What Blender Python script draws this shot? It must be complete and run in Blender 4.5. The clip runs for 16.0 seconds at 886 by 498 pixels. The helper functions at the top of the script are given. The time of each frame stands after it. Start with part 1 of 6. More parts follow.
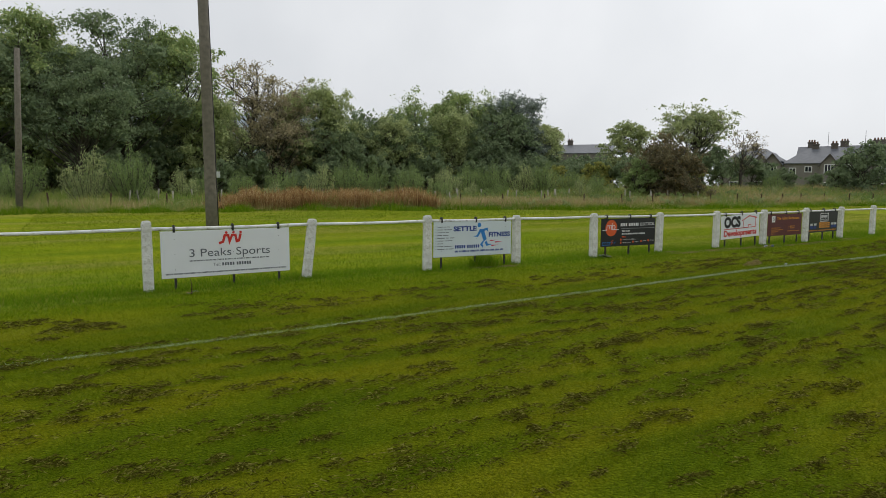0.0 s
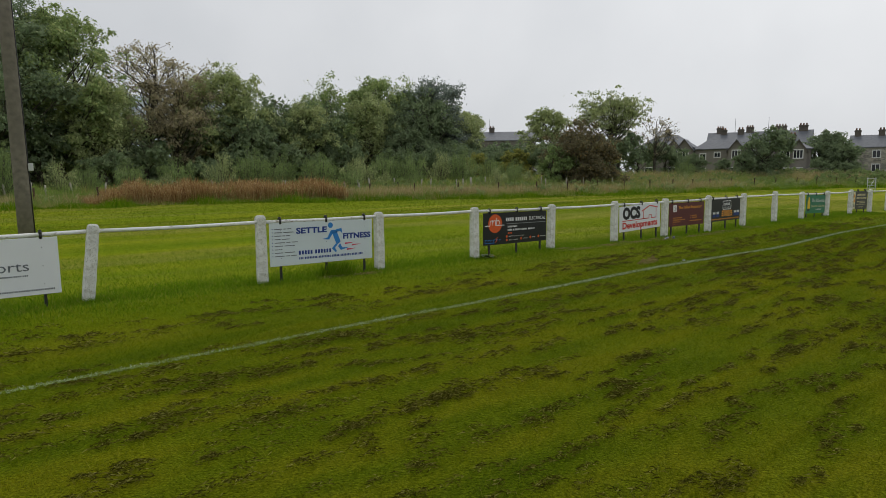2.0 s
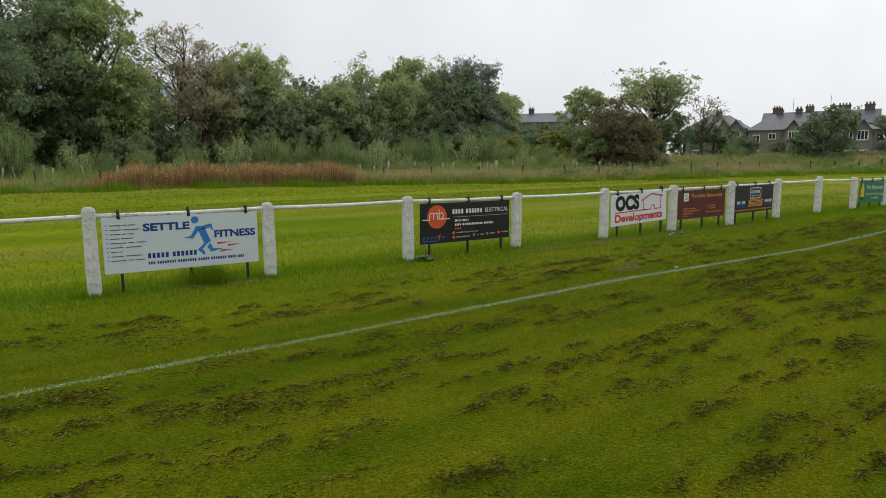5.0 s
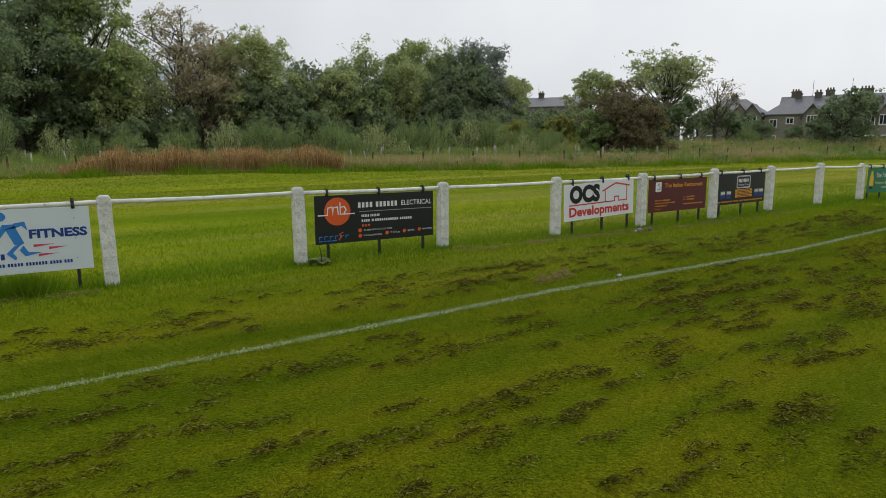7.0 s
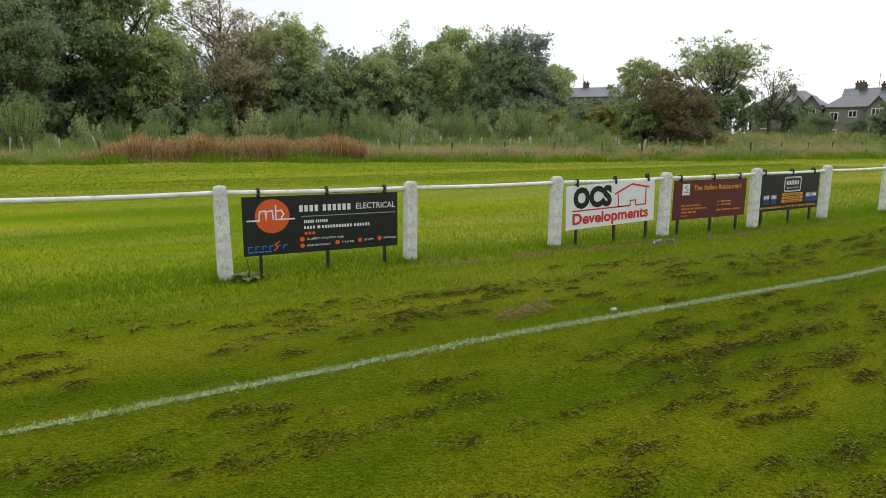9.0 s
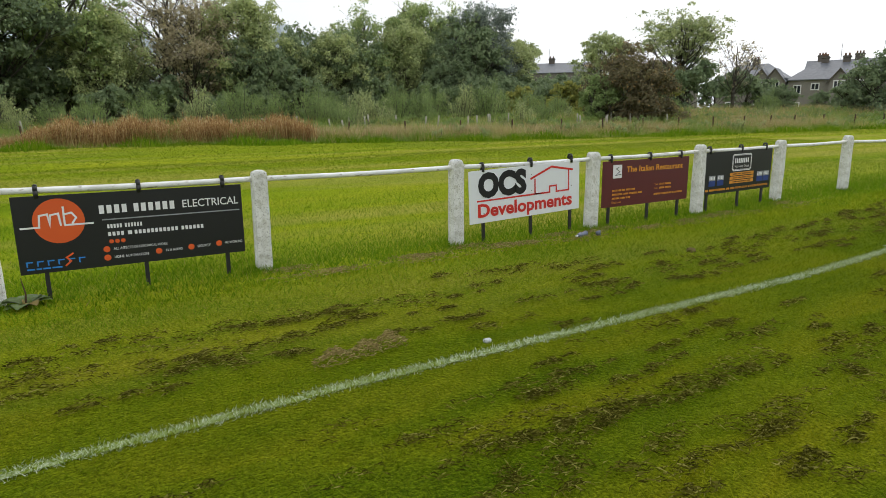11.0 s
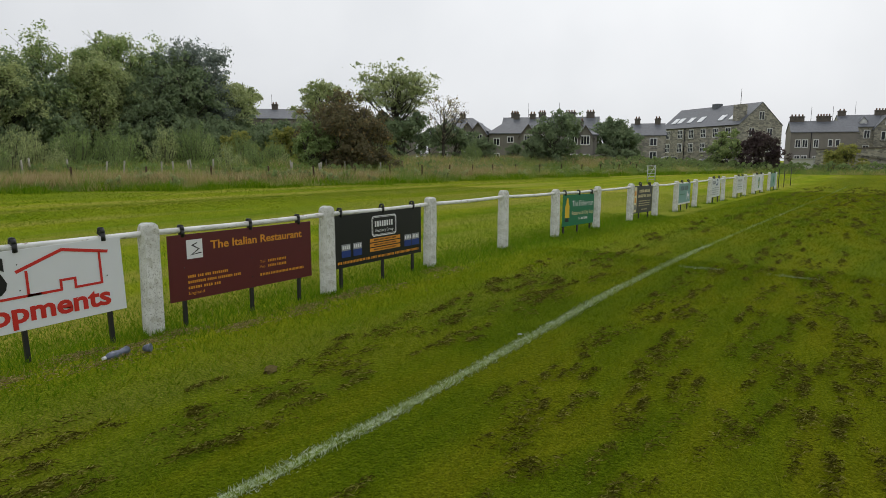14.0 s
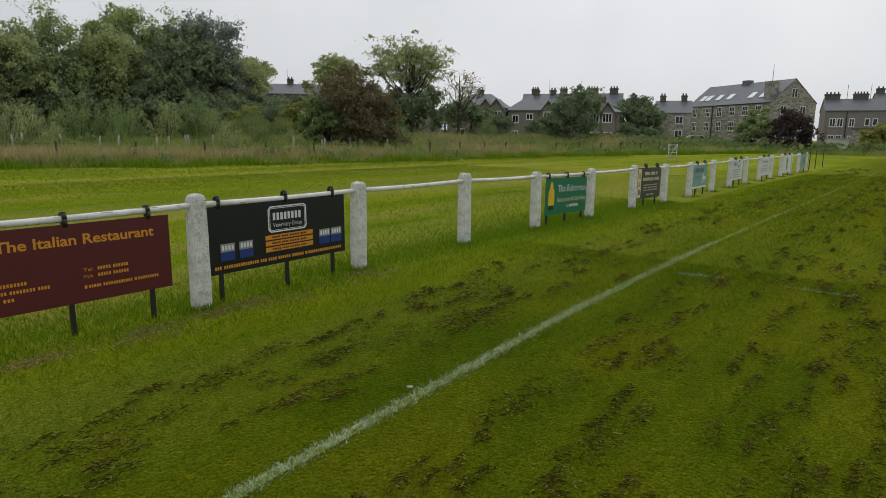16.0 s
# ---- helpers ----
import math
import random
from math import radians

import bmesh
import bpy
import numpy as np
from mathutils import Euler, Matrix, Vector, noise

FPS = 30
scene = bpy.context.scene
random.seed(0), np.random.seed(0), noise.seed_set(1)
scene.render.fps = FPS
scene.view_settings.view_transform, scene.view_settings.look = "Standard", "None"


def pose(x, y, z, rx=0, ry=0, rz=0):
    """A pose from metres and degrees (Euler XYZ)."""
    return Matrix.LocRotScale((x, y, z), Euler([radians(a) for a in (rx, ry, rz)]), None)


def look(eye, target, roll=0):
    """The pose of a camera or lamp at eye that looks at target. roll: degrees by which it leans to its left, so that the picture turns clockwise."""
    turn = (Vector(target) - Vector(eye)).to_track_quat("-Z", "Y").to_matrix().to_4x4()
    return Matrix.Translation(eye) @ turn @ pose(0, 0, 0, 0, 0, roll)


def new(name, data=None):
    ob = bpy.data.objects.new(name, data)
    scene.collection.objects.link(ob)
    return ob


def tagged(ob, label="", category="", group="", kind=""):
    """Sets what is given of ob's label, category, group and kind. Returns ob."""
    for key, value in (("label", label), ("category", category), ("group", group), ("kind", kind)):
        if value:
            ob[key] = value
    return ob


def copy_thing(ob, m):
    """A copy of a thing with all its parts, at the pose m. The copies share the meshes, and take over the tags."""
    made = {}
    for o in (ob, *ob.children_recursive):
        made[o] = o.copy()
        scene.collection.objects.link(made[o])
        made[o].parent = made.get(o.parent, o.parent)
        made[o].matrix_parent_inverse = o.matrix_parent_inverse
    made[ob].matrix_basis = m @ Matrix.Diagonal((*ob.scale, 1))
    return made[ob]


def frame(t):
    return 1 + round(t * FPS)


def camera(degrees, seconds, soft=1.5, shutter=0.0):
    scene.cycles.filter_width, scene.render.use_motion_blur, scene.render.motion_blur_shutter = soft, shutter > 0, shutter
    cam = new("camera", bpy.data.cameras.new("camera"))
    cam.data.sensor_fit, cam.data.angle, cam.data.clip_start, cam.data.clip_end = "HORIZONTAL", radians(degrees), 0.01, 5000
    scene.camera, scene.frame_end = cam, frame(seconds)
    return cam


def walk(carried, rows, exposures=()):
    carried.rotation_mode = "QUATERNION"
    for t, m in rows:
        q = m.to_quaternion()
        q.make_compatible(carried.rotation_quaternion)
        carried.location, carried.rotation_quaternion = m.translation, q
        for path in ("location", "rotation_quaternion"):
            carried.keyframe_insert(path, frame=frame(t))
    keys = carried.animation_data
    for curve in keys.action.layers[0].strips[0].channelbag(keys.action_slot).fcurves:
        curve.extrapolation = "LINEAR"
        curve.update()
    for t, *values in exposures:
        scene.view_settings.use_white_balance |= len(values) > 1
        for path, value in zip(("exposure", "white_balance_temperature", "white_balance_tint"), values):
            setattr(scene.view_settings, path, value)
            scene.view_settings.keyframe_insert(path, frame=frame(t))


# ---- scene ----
cam = camera(71.3, 16.0, soft=0.6)
PATH = [
    (0, (1.62, -0.458, 1.662), (2.647, 1.246, 1.461), 0.3),
    (0.5, (2.115, -0.276, 1.675), (3.266, 1.342, 1.439), -1.1),
    (1, (2.72, -0.038, 1.667), (3.934, 1.536, 1.448), -0.1),
    (1.5, (3.294, 0.239, 1.694), (4.535, 1.785, 1.429), 0.5),
    (2, (3.936, 0.53, 1.716), (5.146, 2.104, 1.478), -0.4),
    (2.5, (4.486, 0.612, 1.688), (5.682, 2.198, 1.454), 0.0),
    (3, (5.104, 0.723, 1.69), (6.34, 2.28, 1.476), 0.6),
    (3.2, (5.365, 0.769, 1.706), (6.567, 2.353, 1.496), -0.3),
    (5.3, (7.55, 1.605, 1.624), (8.632, 3.26, 1.326), -0.3),
    (5.5, (7.868, 1.673, 1.602), (8.978, 3.309, 1.302), -0.9),
    (6, (8.433, 1.662, 1.637), (9.475, 3.34, 1.322), -0.6),
    (6.5, (8.897, 1.909, 1.616), (9.961, 3.581, 1.352), 0.3),
    (7, (9.406, 2.053, 1.605), (10.443, 3.73, 1.271), -0.4),
    (7.5, (9.87, 2.323, 1.627), (10.836, 4.041, 1.287), 0.2),
    (8, (10.249, 2.641, 1.597), (11.173, 4.372, 1.214), -0.1),
    (8.5, (10.695, 2.835, 1.632), (11.603, 4.574, 1.245), -2.0),
    (9, (11.127, 3.015, 1.621), (12.042, 4.755, 1.256), 0.3),
    (9.5, (11.568, 3.321, 1.6), (12.574, 5.014, 1.246), 0.6),
    (9.7, (11.767, 3.4, 1.594), (12.764, 5.089, 1.202), -0.5),
    (11.8, (13.642, 4.285, 1.556), (14.62, 5.967, 1.093), -0.3),
    (12, (13.878, 4.379, 1.551), (14.869, 6.032, 1.017), 0.7),
    (12.5, (14.413, 4.368, 1.58), (15.463, 6.007, 1.12), -1.0),
    (13, (14.89, 4.519, 1.617), (15.948, 6.185, 1.293), -1.2),
    (13.4, (15.25, 4.588, 1.628), (16.49, 6.123, 1.297), -0.4),
    (13.5, (15.36, 4.61, 1.622), (16.699, 6.055, 1.275), 0.6),
    (14, (15.917, 4.638, 1.634), (17.518, 5.801, 1.345), 0.3),
    (14.5, (16.451, 4.656, 1.631), (18.093, 5.762, 1.346), -0.5),
    (15, (17.007, 4.813, 1.631), (18.707, 5.821, 1.324), 0.3),
    (15.5, (17.532, 4.8, 1.64), (19.139, 5.95, 1.329), -0.5),
    (16, (18.039, 4.857, 1.615), (19.588, 6.071, 1.255), 0.7),
]
EXPOSURES = [(0.0, 0.08), (0.5, -0.02), (1.0, -0.1), (1.5, -0.1), (2.0, -0.12), (2.5, 0.0), (3.0, -0.2), (5.5, 0.2), (6.0, 0.18), (7.0, 0.08), (8.0, 0.44), (8.5, 0.62), (9.0, 0.54), (9.5, 0.28), (9.7, 0.25), (11.8, 0.95), (12.0, 1.03), (12.5, 1.09), (13.0, 0.5), (13.5, 0.2), (14.0, 0.06), (14.5, -0.12), (16.0, -0.1)]
walk(cam, [(t, look(eye, target, roll)) for t, eye, target, roll in PATH], EXPOSURES)

# ---- sky and light: bright overcast, sun behind thin cloud ----
world = bpy.data.worlds.new("world")
scene.world = world
world.use_nodes = True
wn, wl = world.node_tree.nodes, world.node_tree.links
sky = wn.new("ShaderNodeTexSky")
sky.sky_type, sky.sun_disc = "NISHITA", False
sky.sun_elevation, sky.sun_rotation = radians(42), radians(65)
sky.dust_density = 4.0
grey = wn.new("ShaderNodeHueSaturation")
grey.inputs["Saturation"].default_value = 0.12
grey.inputs["Value"].default_value = 0.10
wl.new(sky.outputs["Color"], grey.inputs["Color"])
coord = wn.new("ShaderNodeTexCoord")
cloud = wn.new("ShaderNodeTexNoise")
cloud.inputs["Scale"].default_value = 1.9
cloud.inputs["Detail"].default_value = 5.0
wl.new(coord.outputs["Generated"], cloud.inputs["Vector"])
tone = wn.new("ShaderNodeValToRGB")
tone.color_ramp.elements[0].position, tone.color_ramp.elements[0].color = 0.32, (0.62, 0.65, 0.69, 1)
tone.color_ramp.elements[1].position, tone.color_ramp.elements[1].color = 0.68, (0.83, 0.85, 0.88, 1)
wl.new(cloud.outputs["Fac"], tone.inputs["Fac"])
blend = wn.new("ShaderNodeMixRGB")
blend.inputs["Fac"].default_value = 0.8
wl.new(grey.outputs["Color"], blend.inputs["Color1"])
wl.new(tone.outputs["Color"], blend.inputs["Color2"])
wl.new(blend.outputs["Color"], wn["Background"].inputs["Color"])
wn["Background"].inputs["Strength"].default_value = 1.0
sun = new("sun", bpy.data.lights.new("sun", "SUN"))
sun.data.energy, sun.data.angle, sun.data.color = 0.6, radians(25), (1.0, 0.97, 0.92)
sun.matrix_world = look((0, 0, 60), (-32, -18, 0))


# ---- materials ----
def material(name, rough=0.8, metal=0.0, spec=0.3):
    m = bpy.data.materials.new(name)
    m.use_nodes = True
    b = m.node_tree.nodes["Principled BSDF"]
    b.inputs["Roughness"].default_value = rough
    b.inputs["Metallic"].default_value = metal
    b.inputs["Specular IOR Level"].default_value = spec
    return m, m.node_tree.nodes, m.node_tree.links, b


def noise_tex(n, l, scale, detail=4.0, stretch=None, seed=0.0):
    c = n.new("ShaderNodeTexCoord")
    mp = n.new("ShaderNodeMapping")
    if stretch:
        mp.inputs["Scale"].default_value = stretch
    mp.inputs["Location"].default_value = (seed, seed * 0.7, seed * 0.3)
    l.new(c.outputs["Object"], mp.inputs["Vector"])
    t = n.new("ShaderNodeTexNoise")
    t.inputs["Scale"].default_value, t.inputs["Detail"].default_value = scale, detail
    l.new(mp.outputs["Vector"], t.inputs["Vector"])
    return t.outputs["Fac"]


def ramp(n, l, fac, stops):
    r = n.new("ShaderNodeValToRGB")
    e = r.color_ramp.elements
    e[0].position, e[0].color = stops[0][0], (*stops[0][1], 1)
    e[1].position, e[1].color = stops[-1][0], (*stops[-1][1], 1)
    for p, c in stops[1:-1]:
        x = e.new(p)
        x.color = (*c, 1)
    l.new(fac, r.inputs["Fac"])
    return r.outputs["Color"]


def mixed(n, l, fac, a, b, mode="MIX"):
    x = n.new("ShaderNodeMixRGB")
    x.blend_type = mode
    if isinstance(fac, float):
        x.inputs["Fac"].default_value = fac
    else:
        l.new(fac, x.inputs["Fac"])
    for i, v in ((1, a), (2, b)):
        if isinstance(v, tuple):
            x.inputs[i].default_value = (*v, 1)
        else:
            l.new(v, x.inputs[i])
    return x.outputs["Color"]


def bump(n, l, b, fac, strength=0.3, dist=0.01):
    x = n.new("ShaderNodeBump")
    x.inputs["Strength"].default_value, x.inputs["Distance"].default_value = strength, dist
    l.new(fac, x.inputs["Height"])
    l.new(x.outputs["Normal"], b.inputs["Normal"])


def plain(name, color, rough=0.6, metal=0.0, wear=0.15, scale=14.0, spec=0.3, bumps=0.1):
    m, n, l, b = material(name, rough, metal, spec)
    f = noise_tex(n, l, scale, 6.0)
    g = noise_tex(n, l, scale * 0.17, 3.0, seed=3.0)
    dark = tuple(c * (1 - wear) for c in color)
    light = tuple(min(1, c * (1 + wear)) for c in color)
    c1 = ramp(n, l, f, [(0.3, dark), (0.7, light)])
    c2 = mixed(n, l, g, c1, tuple(c * (1 - wear * 0.8) for c in color))
    l.new(c2, b.inputs["Base Color"])
    if bumps:
        bump(n, l, b, f, bumps, 0.004)
    return m


def random_island(n):
    return n.new("ShaderNodeNewGeometry").outputs["Random Per Island"]


def blades_material(name, stops, patch=None, patch_scale=0.35, rough=0.6, mix=0.5, stretch=None, spec=0.05, verge=None):
    """Grass or leaves: each blade its own shade, with patches over metres."""
    m, n, l, b = material(name, rough, 0, spec)
    c = ramp(n, l, random_island(n), stops)
    if patch:
        p = ramp(n, l, noise_tex(n, l, patch_scale, 5.0, stretch), patch)
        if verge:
            # brighter, greener grass from the touchline to the barrier
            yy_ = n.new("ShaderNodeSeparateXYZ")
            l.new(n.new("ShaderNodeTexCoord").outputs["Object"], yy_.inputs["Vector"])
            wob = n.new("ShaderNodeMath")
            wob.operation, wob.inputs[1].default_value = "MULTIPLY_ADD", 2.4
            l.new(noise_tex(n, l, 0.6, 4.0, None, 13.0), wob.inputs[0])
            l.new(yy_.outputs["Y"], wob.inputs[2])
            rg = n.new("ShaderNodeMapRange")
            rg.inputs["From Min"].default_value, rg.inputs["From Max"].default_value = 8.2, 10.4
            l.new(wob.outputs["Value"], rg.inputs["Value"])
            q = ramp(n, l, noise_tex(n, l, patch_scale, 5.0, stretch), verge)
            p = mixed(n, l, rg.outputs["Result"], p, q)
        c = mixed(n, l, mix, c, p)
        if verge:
            # the turf out on the pitch is darker; bands left by the mower
            pitch_fade = n.new("ShaderNodeMapRange")
            pitch_fade.inputs["From Min"].default_value, pitch_fade.inputs["From Max"].default_value = 0.5, 5.0
            l.new(wob.outputs["Value"], pitch_fade.inputs["Value"])
            c = mixed(n, l, pitch_fade.outputs["Result"], mixed(n, l, 1.0, c, (0.72, 0.76, 0.7), "MULTIPLY"), c)
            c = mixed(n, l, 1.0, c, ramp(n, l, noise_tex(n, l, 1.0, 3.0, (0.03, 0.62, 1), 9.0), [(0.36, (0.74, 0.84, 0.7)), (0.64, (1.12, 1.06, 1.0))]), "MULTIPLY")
    l.new(c, b.inputs["Base Color"])
    tr = n.new("ShaderNodeBsdfTranslucent")
    l.new(c, tr.inputs["Color"])
    ms = n.new("ShaderNodeMixShader")
    ms.inputs["Fac"].default_value = 0.4
    out = n["Material Output"]
    l.new(b.outputs["BSDF"], ms.inputs[1])
    l.new(tr.outputs["BSDF"], ms.inputs[2])
    l.new(ms.outputs["Shader"], out.inputs["Surface"])
    return m


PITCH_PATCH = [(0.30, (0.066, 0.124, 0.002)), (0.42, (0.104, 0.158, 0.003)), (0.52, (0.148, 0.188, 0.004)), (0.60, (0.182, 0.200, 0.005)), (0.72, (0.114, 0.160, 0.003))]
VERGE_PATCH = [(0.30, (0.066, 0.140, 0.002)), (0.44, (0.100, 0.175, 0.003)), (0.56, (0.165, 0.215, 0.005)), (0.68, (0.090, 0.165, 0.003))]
FIELD_PATCH = [(0.34, (0.098, 0.178, 0.004)), (0.45, (0.160, 0.232, 0.006)), (0.54, (0.236, 0.272, 0.014)), (0.68, (0.132, 0.208, 0.006))]
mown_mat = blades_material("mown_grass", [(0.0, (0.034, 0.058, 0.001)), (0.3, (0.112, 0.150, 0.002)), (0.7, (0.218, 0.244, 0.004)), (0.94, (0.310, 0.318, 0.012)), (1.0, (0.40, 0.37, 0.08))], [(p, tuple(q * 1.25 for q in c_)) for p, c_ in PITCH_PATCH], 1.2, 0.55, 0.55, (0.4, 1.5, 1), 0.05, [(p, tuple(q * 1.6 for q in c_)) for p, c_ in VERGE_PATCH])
field_blade_mat = blades_material("field_grass", [(0.0, (0.095, 0.170, 0.004)), (0.5, (0.160, 0.242, 0.006)), (0.94, (0.215, 0.280, 0.010)), (1.0, (0.38, 0.34, 0.08))], FIELD_PATCH, 0.6, 0.55, 0.5)
lush_mat = blades_material("lush_grass", [(0.0, (0.080, 0.180, 0.004)), (0.6, (0.165, 0.285, 0.008)), (0.92, (0.235, 0.325, 0.02)), (1.0, (0.38, 0.33, 0.10))])
wild_mat = blades_material("wild_grass", [(0.0, (0.14, 0.22, 0.045)), (0.5, (0.27, 0.36, 0.085)), (0.85, (0.45, 0.43, 0.17)), (1.0, (0.62, 0.53, 0.29))],
                           [(0.40, (0.16, 0.29, 0.04)), (0.52, (0.27, 0.37, 0.08)), (0.60, (0.48, 0.41, 0.16)), (0.72, (0.58, 0.46, 0.21))], 0.42, 0.7, 0.7, (0.6, 1.2, 1))
straw_mat = blades_material("seeding_grass", [(0.0, (0.28, 0.22, 0.10)), (0.6, (0.50, 0.40, 0.20)), (1.0, (0.66, 0.55, 0.32))], rough=0.9)
clip_mat = blades_material("cut_grass", [(0.0, (0.034, 0.034, 0.004)), (0.45, (0.088, 0.084, 0.010)), (0.85, (0.205, 0.192, 0.034)), (1.0, (0.42, 0.39, 0.11))], rough=0.9)
hay_mat = blades_material("dry_grass", [(0.0, (0.17, 0.125, 0.05)), (0.6, (0.32, 0.25, 0.10)), (1.0, (0.52, 0.43, 0.2))], rough=0.9)
white_mat = blades_material("painted_grass", [(0.0, (0.14, 0.20, 0.03)), (0.45, (0.44, 0.52, 0.34)), (1.0, (0.78, 0.82, 0.72))], rough=0.8)
dock_mat = blades_material("seed_heads", [(0.0, (0.20, 0.11, 0.045)), (0.5, (0.43, 0.26, 0.11)), (0.8, (0.58, 0.41, 0.19)), (1.0, (0.72, 0.58, 0.33))], rough=0.9)

ground_mat, n, l, b = material("turf", 0.95, 0, 0.03)
b.inputs["Sheen Weight"].default_value, b.inputs["Sheen Roughness"].default_value = 0.55, 0.4
b.inputs["Sheen Tint"].default_value = (0.40, 0.46, 0.01, 1)
pitch_c = ramp(n, l, noise_tex(n, l, 1.2, 6.0, (0.4, 1.5, 1)), [(p, (c_[0] * 0.70, c_[1] * 0.68, c_[2])) for p, c_ in PITCH_PATCH])
field_c = ramp(n, l, noise_tex(n, l, 0.35, 6.0, (0.35, 1.3, 1)), FIELD_PATCH)
sep = n.new("ShaderNodeSeparateXYZ")
l.new(n.new("ShaderNodeTexCoord").outputs["Object"], sep.inputs["Vector"])
side = n.new("ShaderNodeMapRange")
side.inputs["From Min"].default_value, side.inputs["From Max"].default_value = 7.6, 10.2
l.new(sep.outputs["Y"], side.inputs["Value"])
streak = ramp(n, l, noise_tex(n, l, 1.0, 4.0, (0.05, 0.55, 1), 21.0), [(0.48, (0, 0, 0)), (0.60, (0.8, 0.8, 0.8))])
field_c = mixed(n, l, streak, field_c, (0.29, 0.26, 0.07))
base = mixed(n, l, side.outputs["Result"], pitch_c, field_c)
fine = ramp(n, l, noise_tex(n, l, 70.0, 8.0), [(0.34, (0.4, 0.42, 0.4)), (0.5, (0.85, 0.86, 0.8)), (0.66, (1.35, 1.28, 1.3))])
stripe = ramp(n, l, noise_tex(n, l, 1.0, 3.0, (0.03, 0.62, 1), 9.0), [(0.36, (0.74, 0.84, 0.7)), (0.64, (1.12, 1.06, 1.0))])
c = mixed(n, l, 1.0, mixed(n, l, 1.0, base, fine, "MULTIPLY"), stripe, "MULTIPLY")
l.new(c, b.inputs["Base Color"])
bump(n, l, b, noise_tex(n, l, 40.0, 6.0), 0.8, 0.03)

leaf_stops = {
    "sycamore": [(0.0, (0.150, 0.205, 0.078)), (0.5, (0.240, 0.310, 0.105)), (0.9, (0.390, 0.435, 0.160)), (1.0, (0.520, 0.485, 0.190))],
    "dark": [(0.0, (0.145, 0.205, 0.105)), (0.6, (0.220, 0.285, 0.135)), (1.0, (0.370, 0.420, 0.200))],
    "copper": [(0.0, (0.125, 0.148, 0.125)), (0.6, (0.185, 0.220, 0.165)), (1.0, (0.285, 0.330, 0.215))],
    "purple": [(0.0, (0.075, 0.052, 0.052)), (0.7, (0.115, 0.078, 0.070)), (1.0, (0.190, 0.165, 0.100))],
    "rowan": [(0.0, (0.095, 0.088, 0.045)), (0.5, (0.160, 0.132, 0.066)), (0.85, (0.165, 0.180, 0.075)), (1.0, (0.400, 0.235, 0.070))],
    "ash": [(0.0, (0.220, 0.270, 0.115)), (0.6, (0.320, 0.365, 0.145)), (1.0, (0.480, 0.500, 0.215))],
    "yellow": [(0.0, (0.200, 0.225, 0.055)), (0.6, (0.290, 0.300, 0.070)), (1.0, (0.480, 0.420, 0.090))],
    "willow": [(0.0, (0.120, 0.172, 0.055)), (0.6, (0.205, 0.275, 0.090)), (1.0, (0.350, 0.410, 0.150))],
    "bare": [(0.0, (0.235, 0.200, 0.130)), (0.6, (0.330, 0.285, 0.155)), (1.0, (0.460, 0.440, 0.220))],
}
# leaf colours brightened, blue most, to paint in the haze over the trees
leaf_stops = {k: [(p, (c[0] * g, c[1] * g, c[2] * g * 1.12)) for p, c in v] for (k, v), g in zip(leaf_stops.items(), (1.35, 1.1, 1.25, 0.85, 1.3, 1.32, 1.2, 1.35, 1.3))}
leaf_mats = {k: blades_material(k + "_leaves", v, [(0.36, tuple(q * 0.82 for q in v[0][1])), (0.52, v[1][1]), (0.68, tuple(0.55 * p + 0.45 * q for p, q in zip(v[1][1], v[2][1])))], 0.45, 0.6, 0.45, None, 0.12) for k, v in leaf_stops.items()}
bark_mat = plain("bark", (0.11, 0.098, 0.078), 0.9, wear=0.4, scale=6, bumps=0.5)

# weathered white paint on cast concrete
post_mat, n, l, b = material("painted_concrete", 0.85, 0, 0.2)
paint = ramp(n, l, noise_tex(n, l, 9.0, 6.0), [(0.3, (0.60, 0.60, 0.55)), (0.6, (0.78, 0.78, 0.74))])
flakes = ramp(n, l, noise_tex(n, l, 46.0, 7.0, (1, 1, 0.7)), [(0.55, (0, 0, 0)), (0.72, (0.7, 0.7, 0.7))])
lichen = ramp(n, l, noise_tex(n, l, 12.0, 6.0, None, 5.0), [(0.55, (0, 0, 0)), (0.72, (0.8, 0.8, 0.8))])
c = mixed(n, l, flakes, paint, (0.40, 0.385, 0.32))
c = mixed(n, l, lichen, c, (0.42, 0.41, 0.30))
specks = ramp(n, l, noise_tex(n, l, 95.0, 5.0, None, 8.0), [(0.57, (0, 0, 0)), (0.66, (0.8, 0.8, 0.8))])
c = mixed(n, l, specks, c, (0.19, 0.18, 0.14))
l.new(c, b.inputs["Base Color"])
bump(n, l, b, noise_tex(n, l, 55.0, 7.0), 0.8, 0.008)
# white pipe with rust specks
rail_mat, n, l, b = material("painted_pipe", 0.5, 0, 0.4)
paint = ramp(n, l, noise_tex(n, l, 6.0, 5.0), [(0.3, (0.66, 0.66, 0.62)), (0.6, (0.82, 0.82, 0.78))])
spots = ramp(n, l, noise_tex(n, l, 30.0, 8.0, (0.35, 1, 1)), [(0.60, (0, 0, 0)), (0.70, (0.9, 0.9, 0.9))])
c = mixed(n, l, spots, paint, (0.26, 0.19, 0.13))
l.new(c, b.inputs["Base Color"])
bump(n, l, b, noise_tex(n, l, 40.0, 6.0), 0.3, 0.003)

